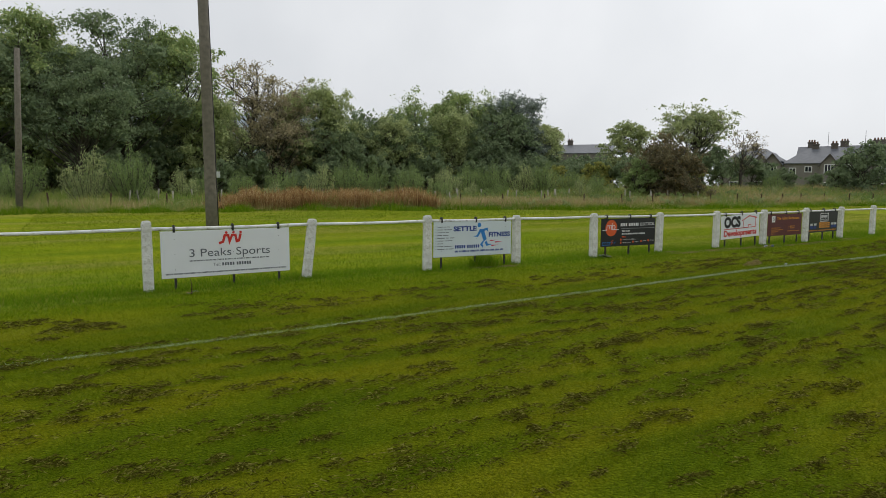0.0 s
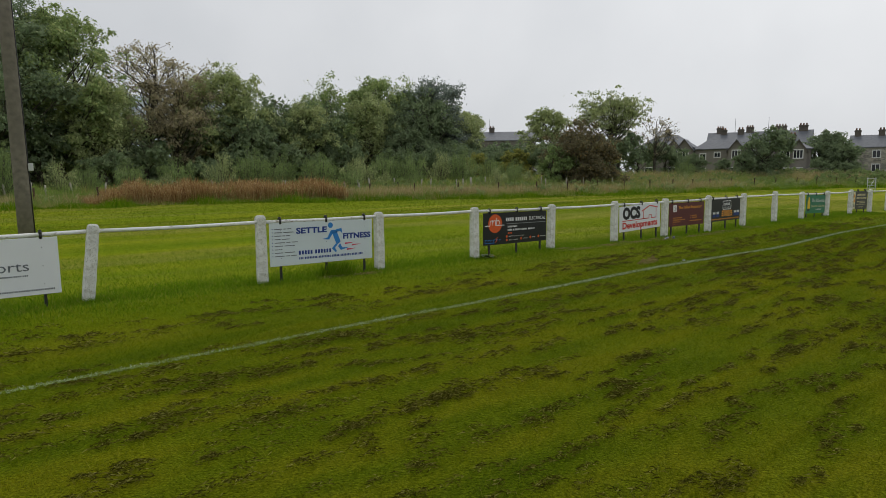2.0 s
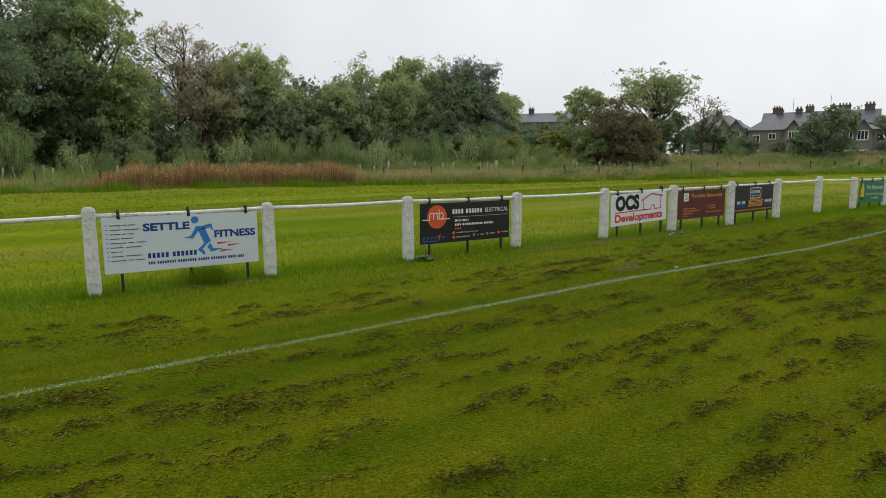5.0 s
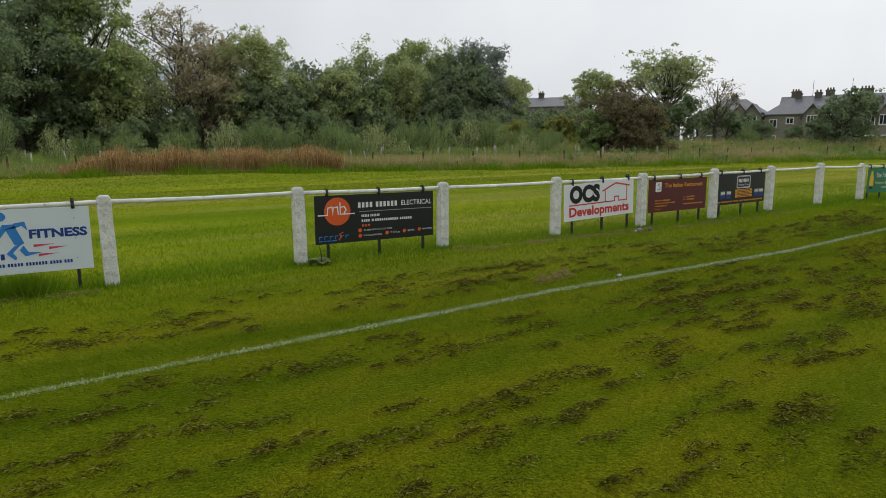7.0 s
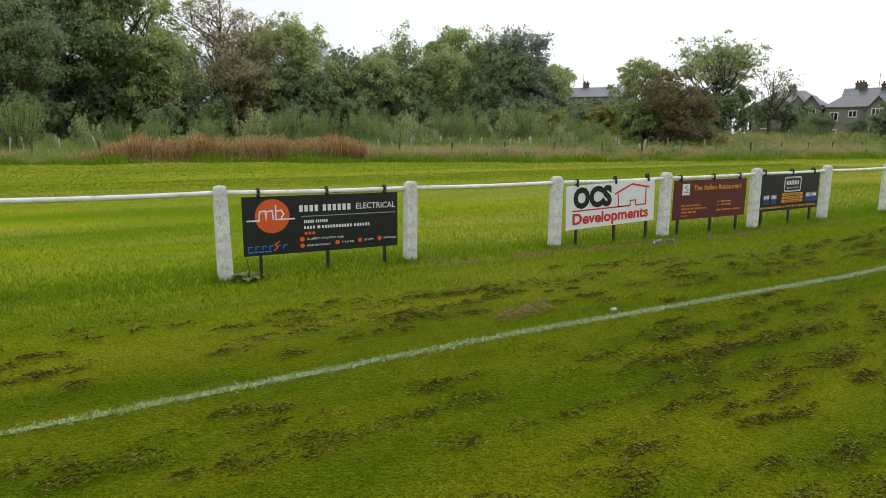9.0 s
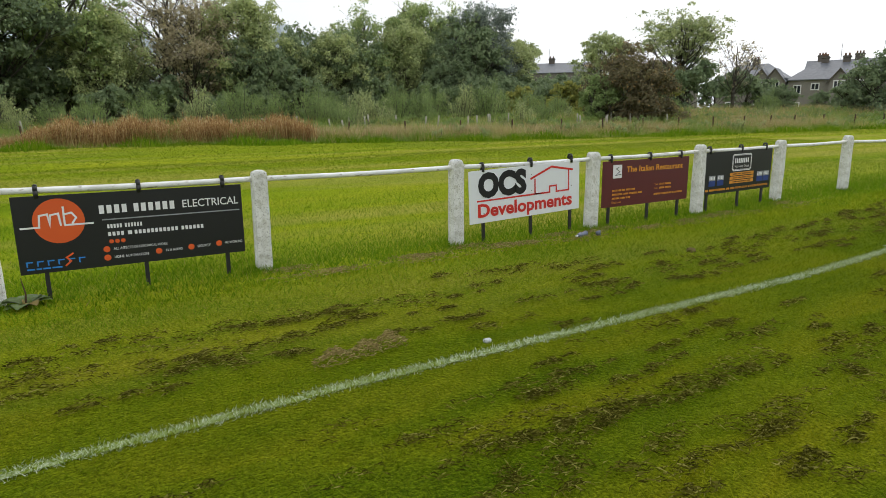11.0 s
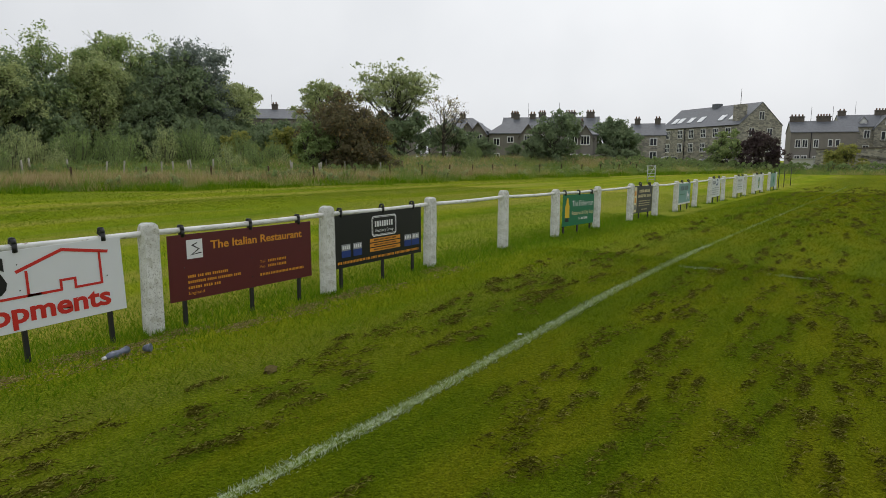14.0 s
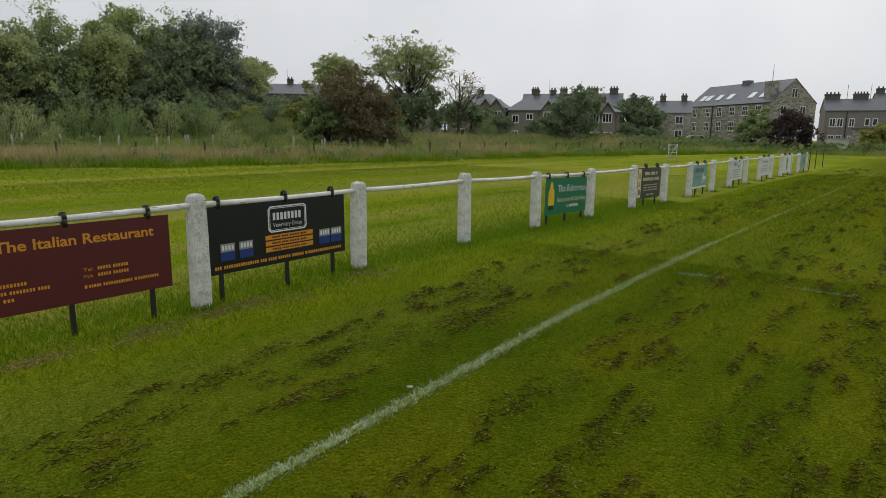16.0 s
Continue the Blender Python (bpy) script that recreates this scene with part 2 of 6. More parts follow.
black_steel = plain("black_steel", (0.018, 0.018, 0.018), 0.45, 0.0, 0.3, 20, 0.5)
board_white = plain("white_board", (0.80, 0.82, 0.84), 0.3, 0, 0.04, 3, 0.5, 0.0)
board_pale = plain("pale_board", (0.67, 0.74, 0.77), 0.3, 0, 0.05, 3, 0.5, 0.0)
board_black = plain("black_board", (0.012, 0.013, 0.014), 0.35, 0, 0.1, 3, 0.5, 0.0)
board_maroon = plain("maroon_board", (0.105, 0.014, 0.016), 0.4, 0, 0.08, 4, 0.5, 0.0)
board_green = plain("green_board", (0.0, 0.17, 0.075), 0.4, 0, 0.06, 4, 0.5, 0.0)
board_grey = plain("dark_grey_board", (0.035, 0.035, 0.033), 0.45, 0, 0.1, 4, 0.5, 0.0)
board_teal = plain("teal_board", (0.20, 0.38, 0.36), 0.4, 0, 0.06, 4, 0.5, 0.0)
ink = {k: plain("ink_" + k, v, 0.45, 0, 0.03, 5, 0.4, 0.0) for k, v in {
    "grey": (0.13, 0.14, 0.16), "red": (0.62, 0.03, 0.02), "navy": (0.012, 0.045, 0.25), "blue": (0.03, 0.22, 0.60), "pink": (0.60, 0.06, 0.12),
    "orange": (0.72, 0.11, 0.02), "white": (0.80, 0.80, 0.80), "black": (0.012, 0.012, 0.012), "amber": (0.72, 0.30, 0.03),
    "yellow": (0.80, 0.52, 0.02), "silver": (0.30, 0.31, 0.32), "dkblue": (0.02, 0.05, 0.22), "cream": (0.74, 0.66, 0.38), "green": (0.03, 0.20, 0.08)}.items()}
wood_mat = plain("weathered_wood", (0.20, 0.18, 0.145), 0.9, 0, 0.35, 8, 0.2, 0.5)
stake_mat = plain("stake_wood", (0.10, 0.065, 0.04), 0.9, 0, 0.35, 8, 0.2, 0.4)
tube_mat = plain("tube_plastic", (0.36, 0.34, 0.27), 0.6, 0, 0.2, 4, 0.3, 0.0)
galv_mat = plain("galvanised_steel", (0.55, 0.57, 0.56), 0.5, 0.3, 0.15, 8, 0.5, 0.1)
stone_mat = plain("rubble_stone", (0.39, 0.37, 0.325), 0.9, 0, 0.3, 2.2, 0.2, 0.6)
sn, sl = stone_mat.node_tree.nodes, stone_mat.node_tree.links
cell = sn.new("ShaderNodeTexVoronoi")
cell.inputs["Scale"].default_value = 1.0
smap = sn.new("ShaderNodeMapping")
smap.inputs["Scale"].default_value = (2.0, 2.0, 4.2)
sl.new(sn.new("ShaderNodeTexCoord").outputs["Object"], smap.inputs["Vector"])
sl.new(smap.outputs["Vector"], cell.inputs["Vector"])
grey_ = sn.new("ShaderNodeSeparateColor")
sl.new(cell.outputs["Color"], grey_.inputs["Color"])
block = ramp(sn, sl, grey_.outputs["Red"], [(0.0, (0.55, 0.55, 0.56)), (0.5, (0.95, 0.95, 0.93)), (1.0, (1.25, 1.22, 1.12))])
bsdf_ = sn["Principled BSDF"]
was = bsdf_.inputs["Base Color"].links[0].from_socket
sl.new(mixed(sn, sl, 1.0, was, block, "MULTIPLY"), bsdf_.inputs["Base Color"])
render_mat = plain("grey_render", (0.26, 0.240, 0.212), 0.9, 0, 0.12, 1.5, 0.2, 0.3)
slate_mat = plain("slate", (0.15, 0.16, 0.18), 0.55, 0, 0.25, 2.5, 0.4, 0.4)
frame_mat = plain("white_frame", (0.74, 0.74, 0.72), 0.5, 0, 0.05, 5, 0.4, 0.0)
dark_glass, n, l, b = material("window_glass", 0.08, 0, 0.5)
b.inputs["Base Color"].default_value = (0.02, 0.025, 0.03, 1)
brick_mat = plain("chimney_stone", (0.16, 0.14, 0.12), 0.9, 0, 0.3, 4, 0.2, 0.4)
pot_mat = plain("clay_pot", (0.20, 0.11, 0.07), 0.8, 0, 0.25, 6, 0.2, 0.2)
# pale blue-grey base colour stands in for haze over the far hill
hill_mat = plain("haze_tinted_hillside", (0.42, 0.47, 0.50), 1.0, 0, 0.10, 0.02, 0.0, 0.0)


# ---- builders ----
def part(name, bm, mat, parent=None, label=""):
    me = bpy.data.meshes.new(name)
    bm.to_mesh(me)
    bm.free()
    me.materials.append(mat)
    ob = new(name, me)
    ob.parent = parent
    if label:
        ob["label"] = label
    return ob


def mesh_part(name, verts, faces, mat, parent=None, label=""):
    me = bpy.data.meshes.new(name)
    me.from_pydata([tuple(v) for v in verts], [], faces)
    me.materials.append(mat)
    ob = new(name, me)
    ob.parent = parent
    if label:
        ob["label"] = label
    return ob


def arrays_part(name, verts, nper, mat, parent=None, label=""):
    """Many separate polygons of nper corners each, from one array."""
    me = bpy.data.meshes.new(name)
    v = np.asarray(verts, dtype=np.float32).reshape(-1, 3)
    k = len(v) // nper
    me.vertices.add(len(v))
    me.vertices.foreach_set("co", v.ravel())
    me.loops.add(len(v))
    me.loops.foreach_set("vertex_index", np.arange(len(v), dtype=np.int32))
    me.polygons.add(k)
    me.polygons.foreach_set("loop_start", np.arange(0, len(v), nper, dtype=np.int32))
    me.polygons.foreach_set("loop_total", np.full(k, nper, dtype=np.int32))
    me.update(calc_edges=True)
    me.materials.append(mat)
    ob = new(name, me)
    ob.parent = parent
    if label:
        ob["label"] = label
    return ob


def box(bm, x0, x1, y0, y1, z0, z1, bevel=0.0):
    r = bmesh.ops.create_cube(bm, size=1)
    bmesh.ops.scale(bm, vec=(x1 - x0, y1 - y0, z1 - z0), verts=r["verts"])
    bmesh.ops.translate(bm, vec=((x0 + x1) / 2, (y0 + y1) / 2, (z0 + z1) / 2), verts=r["verts"])
    if bevel:
        es = list({e for v in r["verts"] for e in v.link_edges})
        bmesh.ops.bevel(bm, geom=es, offset=bevel, segments=2, affect="EDGES", profile=0.5)
    return bm


def boxed(x0, x1, y0, y1, z0, z1, bevel=0.0):
    return box(bmesh.new(), x0, x1, y0, y1, z0, z1, bevel)


def tube(bm, pts, radii, sides=8, cap=True):
    rings = []
    for i, p in enumerate(pts):
        p = Vector(p)
        d = (Vector(pts[min(i + 1, len(pts) - 1)]) - Vector(pts[max(i - 1, 0)])).normalized()
        a = d.orthogonal().normalized()
        c = d.cross(a)
        rings.append([bm.verts.new(p + (a * math.cos(2 * math.pi * k / sides) + c * math.sin(2 * math.pi * k / sides)) * radii[i]) for k in range(sides)])
    for r0, r1 in zip(rings, rings[1:]):
        for k in range(sides):
            f = bm.faces.new((r0[k], r0[(k + 1) % sides], r1[(k + 1) % sides], r1[k]))
            f.smooth = True
    if cap:
        bm.faces.new(list(reversed(rings[0])))
        bm.faces.new(rings[-1])
    return bm


def empty(name, m=None, **tags):
    ob = new(name)
    ob.empty_display_size = 0.2
    if m is not None:
        ob.matrix_world = m
    return tagged(ob, **tags)


def ground_z(x, y):
    """Height of the turf and of the rough bank behind the field."""
    x, y = np.asarray(x, float), np.asarray(y, float)
    pitch = np.interp(x, [0, 4, 9, 14, 19, 23, 30, 60], [-0.06, -0.08, -0.08, -0.02, -0.05, 0.06, 0.08, 0.05])
    fence = np.interp(x, [0, 5, 7.6, 12, 14.4, 18, 21, 23, 25, 30, 34, 42, 55], [-0.04, 0.03, 0.0, 0.01, 0.03, 0.01, 0.0, 0.05, 0.08, 0.07, 0.03, 0.05, 0.0])
    s = np.clip((y - 7.6) / 2.3, 0, 1)
    s = s * s * (3 - 2 * s)
    z = pitch * (1 - s) + fence * s
    f = np.clip((y - 11) / 20, 0, 1)
    z = z * (1 - f)
    e = np.interp(x, EDGE_X, EDGE_Y)
    rise = np.interp(x, [10, 45, 65, 90, 112, 128], [0.35, 0.6, 1.05, 1.15, 0.8, 0.3])
    r = np.clip((y - e - 0.5) / 15, 0, 1)
    return z + rise * r * r * (3 - 2 * r)


EDGE_X = [-60, 0, 18, 27, 40, 55, 64, 80, 98, 130]
EDGE_Y = [43, 42, 40.3, 36.4, 32.6, 31.0, 31.0, 27.6, 23, 14]

# ---- ground: one sheet out to the horizon ----
gx = np.concatenate([[-3000, -1200, -500, -250, -120, -70, -45, -30], np.arange(-20, 70, 0.5), np.arange(70, 150, 2.5), [170, 220, 300, 500, 1200, 3000]])
gy = np.concatenate([[-3000, -1200, -500, -200, -90, -50, -30], np.arange(-20, 14, 0.4), np.arange(14, 70, 1.4), [75, 85, 100, 130, 200, 400, 1200, 3000]])
GX, GY = np.meshgrid(gx, gy)
GZ = ground_z(GX, GY)
W = len(gx)
verts = np.stack([GX, GY, GZ], -1).reshape(-1, 3)
faces = [(j * W + i, j * W + i + 1, (j + 1) * W + i + 1, (j + 1) * W + i) for j in range(len(gy) - 1) for i in range(W - 1)]
ground = mesh_part("ground", verts, faces, ground_mat)
tagged(ground, "mown yellow-green turf of a sports field with rough margins", "grass", kind="structure")
for p in ground.data.polygons:
    p.use_smooth = True

rng = np.random.default_rng(7)


def blades(x, y, h, w, lean, z=None, sink=0.005):
    """One triangle a blade, from arrays of places."""
    k = len(x)
    z = ground_z(x, y) if z is None else z
    a = rng.uniform(0, 2 * np.pi, k)
    la = rng.uniform(0, 2 * np.pi, k)
    dx, dy = np.cos(a) * w / 2, np.sin(a) * w / 2
    L = lean * h
    v = np.empty((k, 3, 3))
    v[:, 0] = np.stack([x - dx, y - dy, z - sink], -1)
    v[:, 1] = np.stack([x + dx, y + dy, z - sink], -1)
    v[:, 2] = np.stack([x + np.cos(la) * L, y + np.sin(la) * L, z + h], -1)
    return v


def line_y(x):
    return np.interp(x, [-5, 2, 8, 14, 20, 26, 60], [6.45, 6.65, 7.0, 7.12, 7.22, 7.33, 7.0])


# ---- the barrier: concrete posts with a pipe rail ----
FENCE_Y = 10.1
POST_X = [0.12, 2.61, 5.15, 7.62, 9.83, 12.11, 14.37, 16.68, 18.86, 21.06, 23.10, 25.22, 27.28, 29.40, 31.63, 33.70, 35.75, 37.99, 40.08, 42.26, 44.50, 46.58, 48.78, 50.96, 53.21, 55.42]
POST_H = [1.09, 1.11, 1.09, 1.10, 1.06, 1.06, 1.04, 1.04, 1.045, 1.07, 1.08, 1.10, 1.04, 1.03, 1.03, 1.00, 0.99, 1.0, 1.02, 1.02, 1.01, 1.01, 1.01, 1.01, 1.01, 1.0]
RAIL_Z = [1.0, 1.01, 1.02, 1.02, 1.015, 1.01, 0.985, 0.98, 0.98, 1.0, 1.01, 1.02, 0.99, 0.97, 0.97, 0.95, 0.94, 0.94, 0.955, 0.955, 0.95, 0.95, 0.95, 0.95, 0.95, 0.945]
barrier = empty("barrier_fence", None, label="white painted concrete post fence with a pipe rail round the pitch", category="fence")


def post_mesh(seed, h):
    r = random.Random(seed)
    bm = bmesh.new()
    w, d = 0.078, 0.068
    levels = [(-0.12, 1.0), (0.12, 1.0), (0.3, 1.0), (0.5, 0.99), (0.7, 0.98), (0.88 * h, 0.97), (h - 0.055, 0.96), (h - 0.022, 0.86), (h - 0.004, 0.58), (h, 0.2)]
    rings = []
    for z, s in levels:
        ring = []
        for k in range(12):
            a = 2 * math.pi * (k + 0.5) / 12
            sx, sy = math.cos(a), math.sin(a)
            q = max(abs(sx), abs(sy))
            q = 1 / q if s > 0.9 else 0.6 / q + 0.4
            x, y = sx * q * w * s, sy * q * d * (s if s > 0.9 else 0.5 + 0.5 * s)
            j = 0.0035
            ring.append(bm.verts.new((x * (1 - 0.1 * (abs(sx * q) > 0.95 and abs(sy * q) > 0.7)) + r.uniform(-j, j), y + r.uniform(-j, j), z + r.uniform(-j, j))))
        rings.append(ring)
    for r0, r1 in zip(rings, rings[1:]):
        for k in range(12):
            bm.faces.new((r0[k], r0[(k + 1) % 12], r1[(k + 1) % 12], r1[k]))
    bm.faces.new(rings[-1])
    return bm


for i, (x, h) in enumerate(zip(POST_X, POST_H)):
    z0 = float(ground_z(x, FENCE_Y))
    p = part("post", post_mesh(i, h - z0), post_mat, barrier, "flaking white painted concrete post")
    p.matrix_local = pose(x, FENCE_Y, z0, random.uniform(-0.8, 0.8), 7.0 if i == 2 else random.uniform(-1.0, 1.0), random.uniform(-2, 2))
for i in range(len(POST_X) - 1):
    off = 0.10 if i in (1, 2) else 0.0
    x0, x1 = POST_X[i] + (0.10 if i == 2 else 0), POST_X[i + 1] + (0.10 if i == 1 else 0)
    pts = []
    for k in range(7):
        f = k / 6
        pts.append((x0 + (x1 - x0) * f, FENCE_Y + 0.006 * math.sin(3 * f + i), RAIL_Z[i] * (1 - f) + RAIL_Z[i + 1] * f - 0.012 * math.sin(math.pi * f) - 0.03))
    part("rail", tube(bmesh.new(), pts, [0.027] * 7, 10), rail_mat, barrier, "white pipe rail specked with rust")


# ---- advertising boards ----
def letters(body, mat, parent, x, z, width, height, y=-0.013, bold=0.0, shear=0.0, name="lettering", mono=False):
    """A line of words in the built-in font, its left end at x, its foot at z, fitted to width and cap height."""
    cu = bpy.data.curves.new("words", "FONT")
    cu.body, cu.size, cu.extrude, cu.offset, cu.shear, cu.resolution_u = body, 1.0, 0.0, bold, shear, 3
    ob = bpy.data.objects.new("words", cu)
    scene.collection.objects.link(ob)
    bpy.context.view_layer.update()
    me = bpy.data.meshes.new_from_object(ob.evaluated_get(bpy.context.evaluated_depsgraph_get()))
    bpy.data.objects.remove(ob)
    v = np.empty(len(me.vertices) * 3)
    me.vertices.foreach_get("co", v)
    v = v.reshape(-1, 3)
    lo, hi = v.min(0), v.max(0)
    sx, sz = width / (hi[0] - lo[0]), height / 0.73
    out = np.stack([(v[:, 0] - lo[0]) * sx + x, np.full(len(v), y), v[:, 1] * sz + z], -1)
    me.vertices.foreach_set("co", out.ravel())
    me.update()
    me.materials.clear()
    me.materials.append(mat)
    if height < 0.07:
        ob = new(name, me)
        ob.parent = parent
        return tagged(ob, kind="stuff")
    # one part for each letter: islands that overlap along the line belong together
    bm = bmesh.new()
    bm.from_mesh(me)
    islands, left = [], set(bm.faces)
    while left:
        todo, got = [left.pop()], []
        while todo:
            f = todo.pop()
            got.append(f)
            for e in f.edges:
                for g in e.link_faces:
                    if g in left:
                        left.remove(g)
                        todo.append(g)
        xs_ = [v_.co.x for f in got for v_ in f.verts]
        islands.append([min(xs_), max(xs_), got])
    islands.sort(key=lambda q: q[0])
    merged = []
    for a0, a1, fs_ in islands:
        if merged and a0 < merged[-1][1] - 0.3 * min(a1 - a0, merged[-1][1] - merged[-1][0]):
            merged[-1][1] = max(merged[-1][1], a1)
            merged[-1][2] += fs_
        else:
            merged.append([a0, a1, fs_])
    for a0, a1, fs_ in merged:
        vs_, out_ = [], []
        for f in fs_:
            out_.append(tuple(range(len(vs_), len(vs_) + len(f.verts))))
            vs_ += [tuple(v_.co) for v_ in f.verts]
        mesh_part("letter", vs_, out_, mat, parent)
    bm.free()


def flat(name, pts, mat, parent, y=-0.013):
    """A flat shape on a board, from its outline in x and z."""
    return mesh_part(name, [(px, y, pz) for px, pz in pts], [tuple(range(len(pts)))], mat, parent)


def bars(name, mat, parent, x, z, width, height, words, y=-0.013):
    """A line of writing too small to read: bars of the words' lengths."""
    total = sum(words) + 0.6 * (len(words) - 1)
    vs, fs, px = [], [], x
    for wd in words:
        wdt = width * wd / total
        cells = max(1, round(wd)) if height > 0.018 else 1
        for j in range(cells):
            k = len(vs)
            x0_, x1_ = px + wdt * j / cells, px + wdt * (j + (0.66 if cells > 1 else 1)) / cells
            vs += [(x0_, y, z), (x1_, y, z), (x1_, y, z + height), (x0_, y, z + height)]
            fs.append((k, k + 1, k + 2, k + 3))
        px += wdt + width * 0.6 / total
    return tagged(mesh_part(name, vs, fs, mat, parent), kind="stuff")


def disc(name, mat, parent, x, z, r, y=-0.013, k=28):
    return flat(name, [(x + r * math.cos(2 * math.pi * i / k), z + r * math.sin(2 * math.pi * i / k)) for i in range(k)], mat, parent, y)


def frame_ring(name, mat, parent, x0, x1, z0, z1, t, y=-0.013, cut=0.03):
    def ring(a):
        q = max(cut - a * 0.4, 0.004)
        X0, X1, Z0, Z1 = x0 + a, x1 - a, z0 + a, z1 - a
        return [(X0 + q, Z0), (X1 - q, Z0), (X1, Z0 + q), (X1, Z1 - q), (X1 - q, Z1), (X0 + q, Z1), (X0, Z1 - q), (X0, Z0 + q)]
    vs = [(px, y, pz) for px, pz in ring(0)] + [(px, y, pz) for px, pz in ring(t)]
    return mesh_part(name, vs, [(i, (i + 1) % 8, 8 + (i + 1) % 8, 8 + i) for i in range(8)], mat, parent)


def stroke(name, pts, t, mat, parent, y=-0.013):
    """A line of even thickness along points in x and z, mitred at its corners."""
    P = [Vector(p) for p in pts]
    vs = []
    for i, p in enumerate(P):
        d0 = (P[i] - P[i - 1]).normalized() if i else (P[1] - P[0]).normalized()
        d1 = (P[i + 1] - P[i]).normalized() if i < len(P) - 1 else d0
        m_ = Vector((-(d0.y + d1.y), d0.x + d1.x)).normalized()
        k_ = t / 2 / max(0.35, m_.dot(Vector((-d0.y, d0.x))))
        e = d0 * (-t / 2 if i == 0 else t / 2 if i == len(P) - 1 else 0)
        for sg in (-1, 1):
            q = p + e + m_ * k_ * sg
            vs.append((q.x, y, q.y))
    return mesh_part(name, vs, [(2 * i, 2 * i + 2, 2 * i + 3, 2 * i + 1) for i in range(len(P) - 1)], mat, parent)


def board(x0, x1, zl0, zl1, zr0, zr1, mat, label, legs=(0.1, 0.5, 0.9), y=FENCE_Y - 0.02, group="boards along the barrier", clip="saddle"):
    """A sheet board hung on the pipe rail by clips, with legs behind it. Its own x, z start at its lower left corner."""
    w, h = x1 - x0, (zl1 - zl0 + zr1 - zr0) / 2
    tilt = math.degrees(math.atan2((zr0 + zr1 - zl0 - zl1) / 2, w))
    s = empty("advertising_board", pose(x0, y, (zl0 + zl1) / 2 - h / 2, 0, -tilt, 0), label=label, category="advertising board", group=group)
    part("panel", boxed(0, w, -0.009, 0.0, 0, h, 0.002), mat, s)
    for f in legs:
        px = w * f
        zz = (zl0 + (zr0 - zl0) * f)
        g = float(ground_z(x0 + px, y))
        leg = bmesh.new()
        box(leg, px - 0.017, px + 0.017, 0.002, 0.008, g - zz - 0.06, h + 0.06)
        box(leg, px - 0.017, px - 0.011, 0.008, 0.034, g - zz - 0.06, h + 0.06)
        part("leg", leg, black_steel, s, "black steel angle leg")
        cl = bmesh.new()
        rz = 1.0 - zz - 0.02
        top = h + 0.085
        pts = [(px, -0.012, h - 0.02), (px, -0.016, top - 0.04), (px, -0.004, top), (px, 0.04, top), (px, 0.056, top - 0.05)]
        for a, c_ in zip(pts, pts[1:]):
            tube(cl, [a, c_], [0.0125, 0.0125], 6)
        bmesh.ops.scale(cl, vec=(1.5, 1, 1), space=Matrix.Translation((-px, 0, 0)), verts=cl.verts)
        part("clip", cl, black_steel, s, "black rail clip")
        for zf in (0.18, 0.5, 0.82):
            part("bolt", tube(bmesh.new(), [(px, -0.009, h * zf), (px, -0.0125, h * zf)], [0.006, 0.005], 6), black_steel, s)
    return s, w, h


# white sports-shop board
s, w, h = board(2.80, 4.85, 0.18, 0.945, 0.205, 0.94, board_white, "white sports shop board with red emblem, hung on the rail", (0.1, 0.54, 0.91))
letters("3 Peaks Sports", ink["grey"], s, 0.42, 0.325, 1.29, 0.135)
for k in range(3):
    cx = 0.98 + k * 0.115
    disc("emblem", ink["red"], s, cx + 0.02, 0.70, 0.021)
stroke("emblem", [(0.90, 0.535), (0.945, 0.55), (0.975, 0.655), (1.03, 0.655), (1.05, 0.55), (1.09, 0.655), (1.145, 0.655), (1.165, 0.55), (1.2, 0.56), (1.225, 0.655)], 0.04, ink["red"], s)
bars("small_print", ink["grey"], s, 0.42, 0.252, 1.28, 0.02, (11, 8, 5, 6, 2, 6, 4, 6, 4, 3))
letters("Tel:", ink["grey"], s, 0.78, 0.158, 0.11, 0.055)
bars("number_bars", ink["grey"], s, 0.92, 0.158, 0.48, 0.05, (5, 6))
bars("small_print", ink["grey"], s, 0.06, 0.055, 1.92, 0.022, (6, 8, 1, 9, 1, 11, 1, 12, 1, 9, 4, 1, 11, 2, 7, 1, 6, 1, 5))

# pale blue-white fitness board with a running figure
s, w, h = board(7.745, 9.66, 0.25, 0.965, 0.245, 0.945, board_pale, "pale fitness studio board with a blue running figure emblem", (0.1, 0.53, 0.92))
letters("SETTLE", ink["navy"], s, 0.46, 0.52, 0.56, 0.095, bold=0.04)
letters("FITNESS", ink["navy"], s, 1.33, 0.385, 0.55, 0.095, bold=0.04)
disc("emblem", ink["blue"], s, 1.09, 0.63, 0.047)
for pts in ([(0.93, 0.40), (1.03, 0.42), (1.10, 0.545), (1.20, 0.545), (1.22, 0.50), (1.14, 0.50), (1.06, 0.385)],
            [(1.20, 0.555), (1.30, 0.57), (1.32, 0.47), (1.27, 0.525), (1.20, 0.50)],
            [(1.12, 0.50), (1.21, 0.52), (1.28, 0.335), (1.24, 0.31), (1.19, 0.32)],
            [(1.25, 0.325), (1.19, 0.31), (1.11, 0.23), (1.19, 0.15), (1.20, 0.19), (1.17, 0.235)],
            [(1.27, 0.31), (1.23, 0.26), (1.28, 0.19), (1.44, 0.225), (1.31, 0.235)]):
    flat("emblem", pts, ink["blue"], s)
